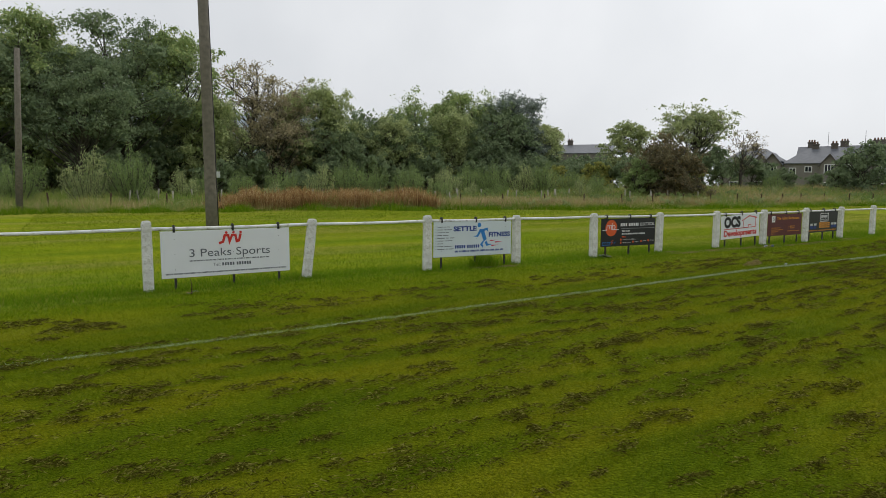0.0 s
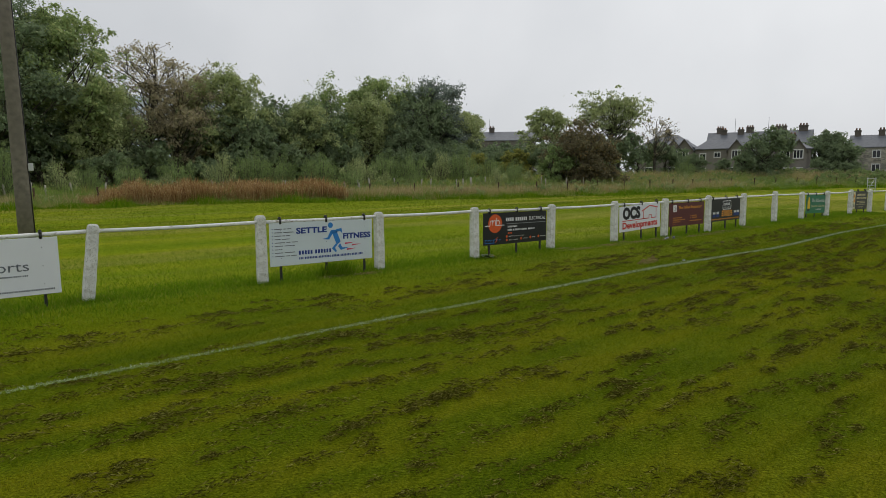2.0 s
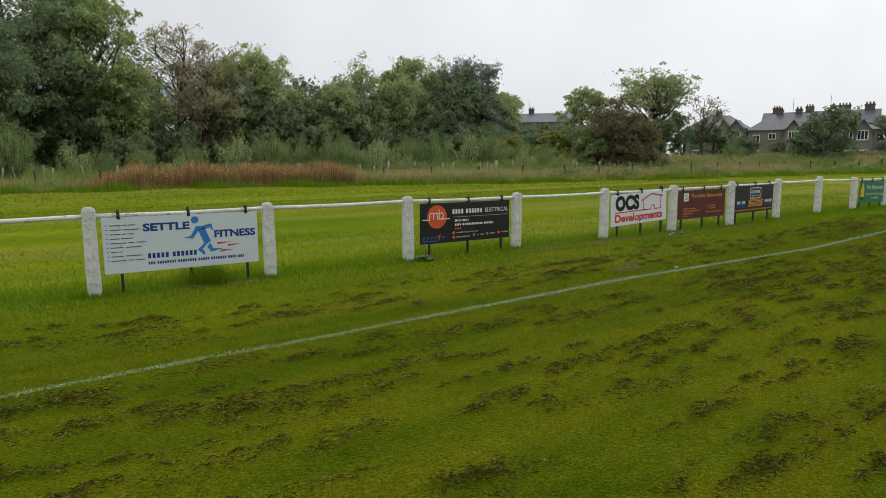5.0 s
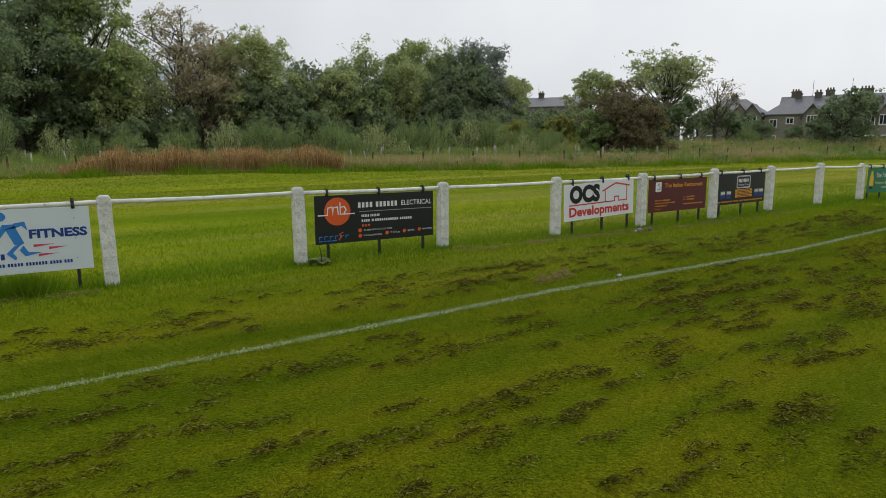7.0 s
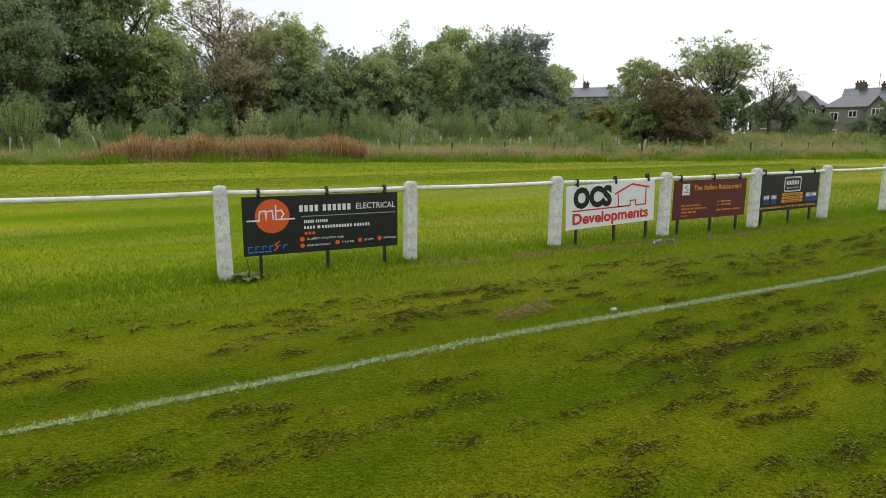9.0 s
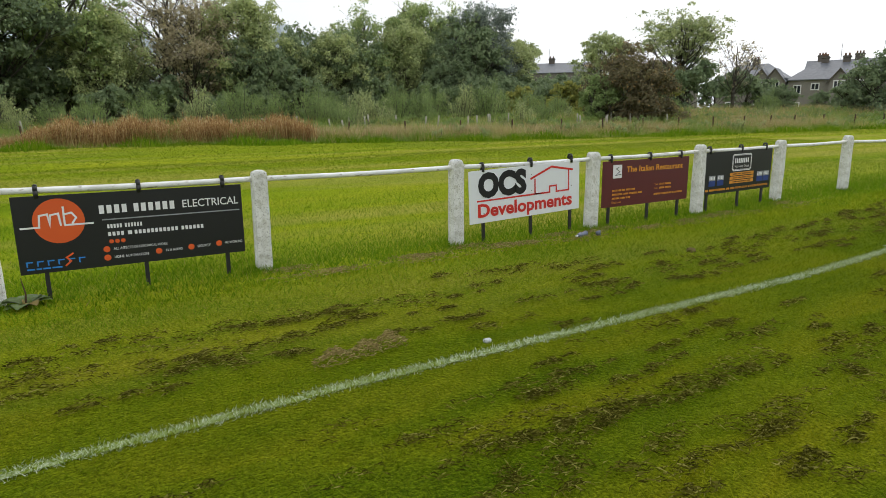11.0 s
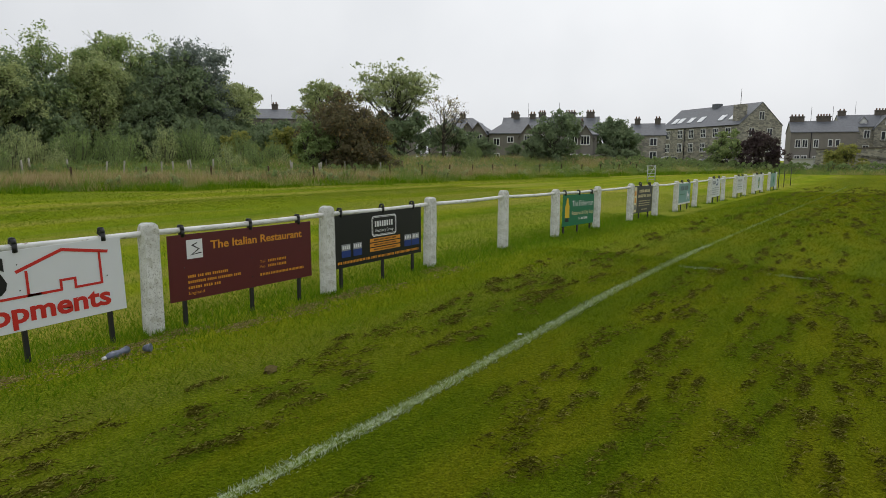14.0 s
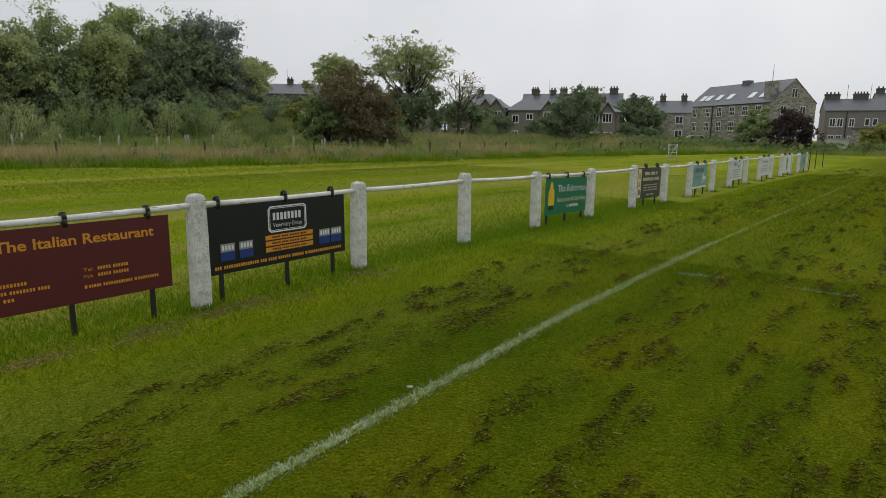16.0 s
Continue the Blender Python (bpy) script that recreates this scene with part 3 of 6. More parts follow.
for px, pz, pw in ((1.36, 0.30, 0.2), (1.50, 0.265, 0.18), (1.40, 0.195, 0.19)):
    flat("emblem", [(px, pz - 0.016), (px + pw, pz + 0.01), (px, pz + 0.014)], ink["pink"], s)
bars("number_bars", ink["navy"], s, 0.50, 0.165, 0.61, 0.065, (5, 6))
bars("small_print", ink["navy"], s, 0.50, 0.085, 1.22, 0.036, (3, 8, 8, 5, 7, 4, 3))
for k, wd in enumerate((0.29, 0.33, 0.27, 0.26, 0.4, 0.35, 0.13, 0.35, 0.38)):
    pz = 0.60 - k * 0.0555
    disc("bullet", ink["navy"], s, 0.05, pz + 0.009, 0.008, k=8)
    bars("small_print", ink["grey"], s, 0.085, pz, wd, 0.012, (3, 4) if k % 2 else (5, 2, 3))

# black electrician's board
s, w, h = board(12.315, 14.19, 0.25, 0.93, 0.25, 0.91, board_black, "black electrician board with an orange disc emblem", (0.1, 0.52, 0.91))
disc("emblem", ink["orange"], s, 0.33, 0.445, 0.195)
stroke("emblem", [(0.05, 0.40), (0.18, 0.40), (0.19, 0.50), (0.25, 0.51), (0.26, 0.41), (0.27, 0.50), (0.33, 0.51), (0.34, 0.41)], 0.016, ink["white"], s, -0.0145)
stroke("emblem", [(0.37, 0.56), (0.37, 0.405), (0.58, 0.405)], 0.016, ink["white"], s, -0.0145)
stroke("emblem", [(0.375, 0.50), (0.43, 0.51), (0.46, 0.465), (0.43, 0.42)], 0.016, ink["white"], s, -0.0148)
bars("name_bars", ink["white"], s, 0.64, 0.48, 0.64, 0.075, (4, 6))
letters("ELECTRICAL", ink["white"], s, 1.33, 0.485, 0.51, 0.075, bold=0.008)
stroke("rule", [(0.66, 0.425), (1.84, 0.425)], 0.011, ink["silver"], s)
bars("number_bars", ink["white"], s, 0.69, 0.345, 0.29, 0.036, (5, 6))
bars("small_print", ink["white"], s, 0.69, 0.275, 0.82, 0.036, (4, 1, 11, 6))
for k in range(3):
    disc("emblem", ink["orange"], s, 0.71 + 0.047 * k, 0.225, 0.019, k=12)
for px, pz, txt, wd in ((0.665, 0.145, "ALL ASPECTS OF ELECTRICAL WORK", 0.45), (0.665, 0.068, "HOME AUTOMATION", 0.28), (1.09, 0.082, "TV & AUDIO", 0.15), (1.375, 0.09, "SECURITY", 0.12), (1.63, 0.097, "NETWORKING", 0.165)):
    disc("emblem", ink["orange"], s, px, pz + 0.012, 0.028, k=16)
    letters(txt, ink["white"], s, px + 0.055, pz, wd, 0.025)
for k in range(6):
    stroke("emblem", [(0.055 + k * 0.078, 0.07), (0.055 + k * 0.078, 0.105), (0.095 + k * 0.078, 0.105)], 0.011, ink["blue"], s)
stroke("emblem", [(0.40, 0.15), (0.35, 0.12), (0.38, 0.085), (0.34, 0.05)], 0.014, ink["orange"], s, -0.0145)
bars("small_print", ink["blue"], s, 0.05, 0.035, 0.26, 0.014, (3, 2, 3, 4))

# white developers' board with a red house outline
s, w, h = board(16.86, 18.61, 0.235, 0.90, 0.315, 0.94, board_white, "white builder board with a red house outline and red word", (0.12, 0.54, 0.92))
letters("OCS", ink["black"], s, 0.13, 0.325, 0.735, 0.285, bold=0.06)
letters("Developments", ink["red"], s, 0.12, 0.075, 1.50, 0.165, bold=0.03)
stroke("rule", [(0.12, 0.272), (1.08, 0.272)], 0.02, ink["red"], s)
stroke("emblem", [(1.00, 0.46), (1.00, 0.272), (1.24, 0.272), (1.24, 0.35), (1.35, 0.35), (1.35, 0.272), (1.56, 0.272), (1.56, 0.53)], 0.02, ink["red"], s)
stroke("emblem", [(0.94, 0.475), (1.27, 0.60), (1.62, 0.535)], 0.026, ink["red"], s)

# maroon restaurant board
s, w, h = board(19.02, 20.78, 0.265, 0.905, 0.27, 0.91, board_maroon, "maroon restaurant board with yellow words", (0.09, 0.53, 0.9))
flat("emblem", [(0.19, 0.40), (0.36, 0.40), (0.36, 0.585), (0.19, 0.585)], ink["white"], s)
stroke("emblem", [(0.30, 0.55), (0.25, 0.53), (0.32, 0.49), (0.24, 0.44), (0.34, 0.45)], 0.01, ink["black"], s, -0.0145)
letters("The Italian Restaurant", ink["amber"], s, 0.45, 0.475, 1.17, 0.083, bold=0.022)
for k, ws in enumerate(((4, 3, 3, 8), (9, 5, 8, 4), (6, 4, 3))):
    bars("small_print", ink["amber"], s, 0.19, 0.215 - k * 0.055, (0.45, 0.6, 0.36)[k], 0.026, ws)
letters("England", ink["amber"], s, 0.19, 0.05, 0.17, 0.03)
for k in range(2):
    letters(("Tel", "Mob")[k], ink["amber"], s, 1.03, 0.25 - k * 0.055, 0.07, 0.028)
    bars("number_bars", ink["amber"], s, 1.14, 0.25 - k * 0.055, 0.25, 0.027, (5, 6))
bars("small_print", ink["amber"], s, 1.03, 0.11, 0.61, 0.026, (1, 5, 12, 1, 9))

# black veterinary board
s, w, h = board(21.14, 22.86, 0.29, 0.935, 0.30, 0.96, board_black, "black veterinary practice board with yellow bands", (0.08, 0.53, 0.9))
frame_ring("emblem", ink["white"], s, 0.68, 1.17, 0.33, 0.60, 0.014)
frame_ring("emblem", ink["white"], s, 0.70, 1.15, 0.35, 0.58, 0.006, cut=0.02)
bars("name_bars", ink["white"], s, 0.74, 0.455, 0.37, 0.075, (8,))
letters("Veterinary Group", ink["white"], s, 0.74, 0.385, 0.37, 0.045)
for k in range(3):
    flat("band", [(0.64, 0.135 + k * 0.062), (1.25, 0.135 + k * 0.062), (1.25, 0.183 + k * 0.062), (0.64, 0.183 + k * 0.062)], ink["amber"], s)
    bars("small_print", ink["black"], s, 0.72, 0.149 + k * 0.062, 0.45, 0.02, (5, 4, 6, 4), -0.0145)
for px in (0.13, 0.335, 1.34, 1.51):
    flat("emblem", [(px, 0.125), (px + 0.155, 0.125), (px + 0.155, 0.21), (px, 0.21)], ink["dkblue"], s)
    flat("emblem", [(px, 0.21), (px + 0.155, 0.21), (px + 0.155, 0.29), (px, 0.29)], ink["silver"], s)
    bars("small_print", ink["white"], s, px + 0.015, 0.228, 0.125, 0.045, (1, 1, 1, 1), -0.0145)
bars("small_print", ink["amber"], s, 0.06, 0.045, 1.6, 0.033, (3, 15, 3, 4, 6, 6, 1, 18))

# green fish restaurant board
s, w, h = board(27.55, 29.16, 0.28, 0.90, 0.215, 0.90, board_green, "green chip shop board with a yellow oilskin emblem", (0.07, 0.5, 0.92))
letters("The Fisherman", ink["white"], s, 0.44, 0.40, 1.12, 0.13)
letters("Restaurant & Chip Shop", ink["cream"], s, 0.44, 0.22, 1.12, 0.085, bold=0.008)
letters("Tel:", ink["white"], s, 0.78, 0.11, 0.1, 0.05)
bars("number_bars", ink["white"], s, 0.91, 0.11, 0.36, 0.05, (5, 6))
flat("emblem", [(0.10, 0.17), (0.32, 0.17), (0.31, 0.42), (0.25, 0.50), (0.16, 0.50), (0.10, 0.40)], ink["yellow"], s)
flat("emblem", [(0.14, 0.50), (0.27, 0.50), (0.235, 0.58), (0.175, 0.58)], ink["yellow"], s, -0.0145)
flat("emblem", [(0.10, 0.09), (0.30, 0.09), (0.27, 0.168), (0.14, 0.168)], ink["black"], s)

# dark grey board with a yellow pictured strip
s, w, h = board(31.80, 33.30, 0.24, 0.96, 0.22, 0.935, board_grey, "dark grey board with pale lettering and a yellow strip", (0.35, 0.85))
flat("strip", [(0.02, 0.03), (0.22, 0.03), (0.22, h - 0.03), (0.02, h - 0.03)], ink["cream"], s)
for pz in (0.1, 0.28, 0.47):
    flat("emblem", [(0.05, pz), (0.19, pz), (0.16, pz + 0.12), (0.07, pz + 0.13)], ink["amber"] if pz > 0.2 else ink["grey"], s, -0.0145)
bars("small_print", ink["cream"], s, 0.42, 0.54, 0.85, 0.075, (5, 4, 2))
bars("small_print", ink["cream"], s, 0.34, 0.41, 1.05, 0.075, (7, 3, 6))
for k in range(3):
    bars("small_print", ink["cream"], s, 0.4, 0.30 - k * 0.06, 0.9, 0.024, (5, 8, 4))
bars("small_print", ink["cream"], s, 0.6, 0.07, 0.5, 0.03, (4, 5))

# teal board, then three white ones, then a dark teal one
s, w, h = board(35.93, 37.28, 0.24, 0.91, 0.24, 0.92, board_teal, "pale teal board with a white dog emblem", (0.3, 0.85))
bars("small_print", ink["grey"], s, 0.2, 0.44, 0.85, 0.13, (4, 4))
bars("small_print", ink["green"], s, 0.1, 0.30, 0.6, 0.03, (6, 4, 5))
flat("emblem", [(0.95, 0.12), (1.01, 0.12), (1.03, 0.22), (1.16, 0.22), (1.18, 0.12), (1.22, 0.12), (1.22, 0.3), (1.02, 0.32), (1.0, 0.4), (0.92, 0.38)], ink["white"], s)
flat("strip", [(0.0, 0.0), (w, 0.0), (w, 0.05), (0, 0.05)], ink["white"], s)
s, w, h = board(40.2, 41.6, 0.26, 0.955, 0.28, 0.955, board_white, "white board with a grey-blue swirl emblem", (0.3, 0.85))
bars("small_print", ink["grey"], s, 0.15, 0.47, 0.5, 0.13, (2, 2, 2))
stroke("emblem", [(0.72, 0.45), (0.85, 0.43), (0.98, 0.5), (0.95, 0.62), (0.84, 0.63)], 0.05, ink["dkblue"], s)
for k in range(4):
    bars("small_print", ink["silver"], s, 0.15, 0.32 - k * 0.08, 1.0, 0.03, (5, 7, 4))
s, w, h = board(44.6, 46.1, 0.24, 0.955, 0.22, 0.96, board_white, "white board with faint grey lettering", (0.3, 0.85))
bars("small_print", ink["silver"], s, 0.3, 0.5, 0.9, 0.08, (5, 5))
for k in range(3):
    bars("small_print", ink["silver"], s, 0.25, 0.36 - k * 0.1, 1.0, 0.035, (5, 7, 4))
s, w, h = board(49.0, 50.9, 0.18, 0.95, 0.16, 0.96, board_white, "white board with a dark green oval crest", (0.2, 0.85))
flat("emblem", [(0.95 + 0.22 * math.cos(a), 0.38 + 0.27 * math.sin(a)) for a in np.linspace(0, 6.283, 25)[:-1]], ink["green"], s)
disc("emblem", ink["cream"], s, 0.95, 0.36, 0.13, -0.0145)
s, w, h = board(53.45, 55.2, 0.2, 0.93, 0.2, 0.95, board_teal, "teal board with a dark emblem", (0.2, 0.85))
flat("emblem", [(0.8, 0.2), (1.3, 0.25), (1.2, 0.6), (0.9, 0.55)], ink["green"], s)

# thin steel stakes past the last post
for x in (57.4, 59.6, 62.6):
    st = part("steel_stake", tube(bmesh.new(), [(0, 0, -0.1), (0, 0, 1.15)], [0.022, 0.02], 6), black_steel)
    st.matrix_world = pose(x, FENCE_Y + 0.1, float(ground_z(x, 10.2)))
    tagged(st, "thin dark steel stake standing in the grass", "stake", "steel stakes")

# ---- telegraph poles ----
g0 = float(ground_z(4.95, 17.5))
pole = empty("telegraph_pole", pose(4.97, 17.5, g0, 0, -0.6, 0), label="weathered grey wooden pole with a black cable", category="pole")
part("shaft", tube(bmesh.new(), [(0, 0, -0.3), (0, 0, 1.5), (0.01, 0, 4.5), (0, 0, 8.6)], [0.165, 0.155, 0.14, 0.12], 18), wood_mat, pole)
part("cable", tube(bmesh.new(), [(0.165, -0.04, 0), (0.158, -0.04, 1.5), (0.145, -0.04, 4.5), (0.125, -0.04, 8.5)], [0.014] * 4, 6), black_steel, pole, "black cable")
part("junction_box", boxed(0.15, 0.25, -0.10, 0.0, 1.85, 2.02, 0.01), galv_mat, pole, "small grey box")
g0 = float(ground_z(-0.7, 42.5))
pole2 = empty("telegraph_pole", pose(-0.9, 42.5, g0, 0, 2.2, 0), label="slim leaning wooden pole before the trees", category="pole")
part("shaft", tube(bmesh.new(), [(0, 0, -0.3), (0, 0, 4.0), (0, 0, 9.3)], [0.19, 0.17, 0.14], 14), wood_mat, pole2)


# ---- trees ----
def tree(name, H, R, seed, leaf, label, trunk=0.28, lobes=26, leaves=5200, size=0.30, flat_=0.75, r0=0.3, category="tree", low=0.25, stems=1, sprays=7):
    """Tapered trunk, limbs to every clump of the crown, and a crown of many single leaves set in uneven clumps."""
    r = np.random.default_rng(seed)
    lobes = int(lobes * (2.2 if leaves > 3000 else 1.2))
    t = empty(name, None, label=label, category=category)
    bm = bmesh.new()
    cz = H * (low + (1 - low) / 2)
    rz = H * (1 - low) / 2
    cs, rad = [], []
    while len(cs) < lobes:
        d = r.normal(size=3)
        d /= np.linalg.norm(d)
        k = r.uniform(0.35, 1.0) ** 0.5
        wild = 0.86 + 0.2 * math.sin(3 * math.atan2(d[1], d[0]) + seed) * (1 - abs(d[2])) + 0.12 * r.normal()
        c_ = np.array([d[0] * R * k * wild, d[1] * R * k * wild, cz + d[2] * rz * k * min(wild, 0.97)])
        if d[2] < -0.3 and r.random() < 0.5:
            continue
        cs.append(c_)
        rad.append(R * r.uniform(0.13, 0.28))
    base = [Vector((r.uniform(-0.3, 0.3) * (stems > 1), r.uniform(-0.3, 0.3) * (stems > 1), -0.2)) for _ in range(stems)]
    top = []
    for b0 in base:
        pts = [b0]
        lean = Vector((r.uniform(-0.12, 0.12), r.uniform(-0.12, 0.12), 0)) * (3 if stems > 1 else 1)
        for k in range(1, 7):
            f = k / 6
            pts.append(Vector((b0.x + lean.x * H * f + r.normal() * 0.03 * R, b0.y + lean.y * H * f + r.normal() * 0.03 * R, H * 0.85 * f)))
        tube(bm, pts, [r0 * (1 - 0.88 * k / 6) for k in range(7)], 8, False)
        top.append(pts)
    subs, srad = [], []
    fine = leaves > 3000 or sprays > 6
    for c_, q in zip(cs, rad):
        pts = top[int(r.integers(len(top)))]
        f = np.clip((c_[2] - 0.9 * math.hypot(c_[0], c_[1]) - 0.15 * R) / (H * 0.85), trunk * 0.7, 0.85) * 6
        a = pts[int(f)].lerp(pts[min(int(f) + 1, 6)], f - int(f))
        e = Vector(c_)
        m = a.lerp(e, 0.5) + Vector((r.normal() * 0.08 * R, r.normal() * 0.08 * R, -0.06 * R))
        w0 = r0 * (0.34 - 0.035 * f)
        tube(bm, [a, m, e], [w0, w0 * 0.6, 0.03], 5 if fine else 3, False)
        for j in range(sprays):
            d = r.normal(size=3) * np.array([1, 1, 0.75])
            d /= np.linalg.norm(d)
            d[2] = d[2] * 0.8 + 0.15
            c2 = c_ + d * q * r.uniform(0.4, 1.75)
            subs.append(c2)
            srad.append(q * r.uniform(0.3, 0.62))
            if fine and j % 2 == 0:
                tube(bm, [e.lerp(m, 0.25), Vector(c2) - Vector((0, 0, 0.05 * q))], [w0 * 0.3 + 0.01, 0.012], 3, False)
    part("trunk", bm, bark_mat, t, "bare branching trunk")
    leaves = int(leaves * (2.3 if leaves > 3000 else 1.5))
    subs, srad = np.array(subs), np.array(srad)
    w_ = srad ** 1.8 * r.uniform(0.02, 1.0, len(srad)) ** 1.5
    pick = r.choice(len(subs), leaves, p=w_ / w_.sum())
    d = r.normal(size=(leaves, 3)) * np.array([0.52, 0.52, 0.34 * flat_ / 0.75])
    d += np.array([0, 0, -0.10]) * (d[:, :1] ** 2 + d[:, 1:2] ** 2) * 3
    pos = subs[pick] + d * srad[pick][:, None] * 1.25
    nrm = d * np.array([0.9, 0.9, 0.5]) + r.normal(size=(leaves, 3)) * 0.42
    nrm[:, 2] += 0.55
    nrm /= np.linalg.norm(nrm, axis=1)[:, None]
    u = np.cross(nrm, r.normal(size=(leaves, 3)))
    u /= np.linalg.norm(u, axis=1)[:, None]
    v = np.cross(nrm, u)
    sz = size * 1.02 * r.uniform(0.45, 1.25, leaves)[:, None]
    tri = np.stack([pos - u * sz * 0.66, pos + u * sz * 0.55 - v * sz * 0.30, pos + u * sz * 0.25 + v * sz * 0.50], 1)
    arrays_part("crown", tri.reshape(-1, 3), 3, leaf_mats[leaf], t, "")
    return t


def stand(t, x, y, turn=0.0, scale=1.0):
    t.matrix_world = Matrix.Translation((x, y, float(ground_z(x, y)) - 0.05)) @ Matrix.Rotation(radians(turn), 4, "Z") @ Matrix.Scale(scale, 4)
    return t


def again(t, x, y, turn, scale=1.0, label=""):
    o = copy_thing(t, Matrix.Translation((x, y, float(ground_z(x, y)) - 0.05)) @ Matrix.Rotation(radians(turn), 4, "Z"))
    o.scale = (scale, scale, scale)
    if label:
        o["label"] = label
    return o


def back(x, y):
    """The tree row lies along the railway, well behind the bank."""
    return 9 + (x - 9) * 1.22, 2 + (y - 2) * 1.22


big = stand(tree("tree", 16.8, 6.2, 11, "dark", "tall dark green broadleaf tree in the wood", lobes=34, leaves=14500, size=0.25, r0=0.42, low=0.06), *back(6.9, 66), 0, 1.25)
big2 = stand(tree("tree", 15.8, 5.6, 12, "sycamore", "tall green broadleaf tree in the wood", lobes=32, leaves=13000, size=0.25, r0=0.4, low=0.05), *back(0.8, 65), 0, 1.28)
again(big, *back(-4.5, 62), 70, 1.171)
again(big2, *back(12.0, 67), 130, 1.30)
again(big2, *back(-10.5, 60), 200, 1.220)
again(big, *back(-17.0, 58), 280, 1.220)
again(big, *back(3.8, 60), 150, 0.903)
bare = stand(tree("tree", 15.2, 4.6, 13, "bare", "thin-leaved tree with bare branches showing", lobes=40, leaves=2700, size=0.20, r0=0.34, low=0.2), *back(19.3, 70), 0, 1.27)
again(bare, *back(24.2, 71.5), 120, 1.18)
mid = stand(tree("tree", 12.6, 4.8, 14, "ash", "yellowish green ash tree in the row", lobes=32, leaves=9000, size=0.24, r0=0.3, low=0.04), *back(26.8, 68), 0, 1.30)
low1 = stand(tree("tree", 10.2, 4.0, 15, "dark", "low dark green tree in the row", lobes=24, leaves=5600, size=0.29, r0=0.28, low=0.02), *back(33.2, 70), 0, 1.22)
syc2 = stand(tree("tree", 12.4, 5.5, 16, "sycamore", "light green tree with an open crown", lobes=34, leaves=8200, size=0.24, r0=0.3, low=0.06), *back(42.2, 72), 0, 1.22)
again(big2, *back(48.6, 72.5), 40, 1.086, "tall green broadleaf tree with a broad crown")
again(syc2, 62.0, 88.5, 140, 1.30, "broad green tree in the middle of the row")
copper = stand(tree("tree", 13.8, 5.7, 17, "copper", "dark grey-green tree with a dense crown", lobes=34, leaves=12500, size=0.24, r0=0.34, low=0.04), *back(56.3, 71), 0, 1.22)
stand(tree("tree", 11.6, 2.7, 44, "ash", "slim light green tree at the end of the row", lobes=16, leaves=2600, size=0.28, r0=0.22, low=0.25), *back(64.6, 72.5), 0, 1.22)
ash2 = stand(tree("tree", 10.2, 3.3, 18, "ash", "light green tree with loose foliage", lobes=22, leaves=3600, size=0.28, r0=0.24, low=0.3), 70.2, 62.5)
syc = stand(tree("tree", 11.4, 4.9, 19, "ash", "spreading sycamore with a flat umbrella crown", lobes=32, leaves=4300, size=0.25, r0=0.36, low=0.56, flat_=0.45), 74.6, 54.5)
dead = stand(tree("tree", 9.0, 3.4, 20, "bare", "half-dead tree with bare leaning limbs", lobes=26, leaves=500, size=0.22, r0=0.24, low=0.3), 79.0, 50.5)
under = stand(tree("tree", 6.6, 3.6, 21, "dark", "dense dark green understorey tree", lobes=22, leaves=2900, size=0.38, r0=0.2, low=-0.15), 74.0, 52.5)
again(under, 69.5, 57.5, 50, 0.95)
again(under, 64.0, 56.0, 150, 0.7)
again(under, 76.0, 56.5, 250, 1.0)
again(under, 81.0, 61.0, 20, 0.9)
again(under, 86.0, 58.0, 310, 0.8)
again(under, 78.5, 66.0, 110, 0.95)
again(under, 83.0, 51.5, 130, 0.85)
rowan = stand(tree("hawthorn_bush", 6.3, 3.7, 22, "rowan", "dense brown-leaved hawthorn bush beyond the field edge", lobes=40, leaves=12500, size=0.20, r0=0.2, low=-0.25, stems=5, category="bush"), 52.3, 41.2)
greenb = stand(tree("bush", 4.2, 2.0, 23, "willow", "green bush at the foot of the hawthorn", lobes=16, leaves=3600, size=0.17, r0=0.1, low=-0.1, stems=3, category="bush"), 50.0, 42.0)
orange = stand(tree("bush", 3.6, 1.3, 24, "yellow", "yellowing bush beside the hawthorn", lobes=10, leaves=1300, size=0.16, r0=0.08, low=0.0, stems=3, category="bush"), 56.6, 41.0)

stand(tree("tree", 11.5, 4.0, 61, "bare", "brownish thin-leaved tree in the row", lobes=26, leaves=4200, size=0.22, r0=0.3, low=0.05), *back(21.8, 66.0), 0, 1.2)
# lower trees that fill the row between the tall ones
for i, (x, y, sc) in enumerate(((14.5, 65, 1.3), (27.5, 65, 1.0), (36.5, 68, 1.25), (39.0, 69, 1.2), (45.5, 69, 1.4), (52.5, 68, 1.45), (59.5, 68, 1.25), (49.0, 66, 1.0))):
    again(low1 if i % 2 else mid, *back(x, y), 83 * i, sc if i % 2 else sc * 0.8, "dense green tree filling the row")

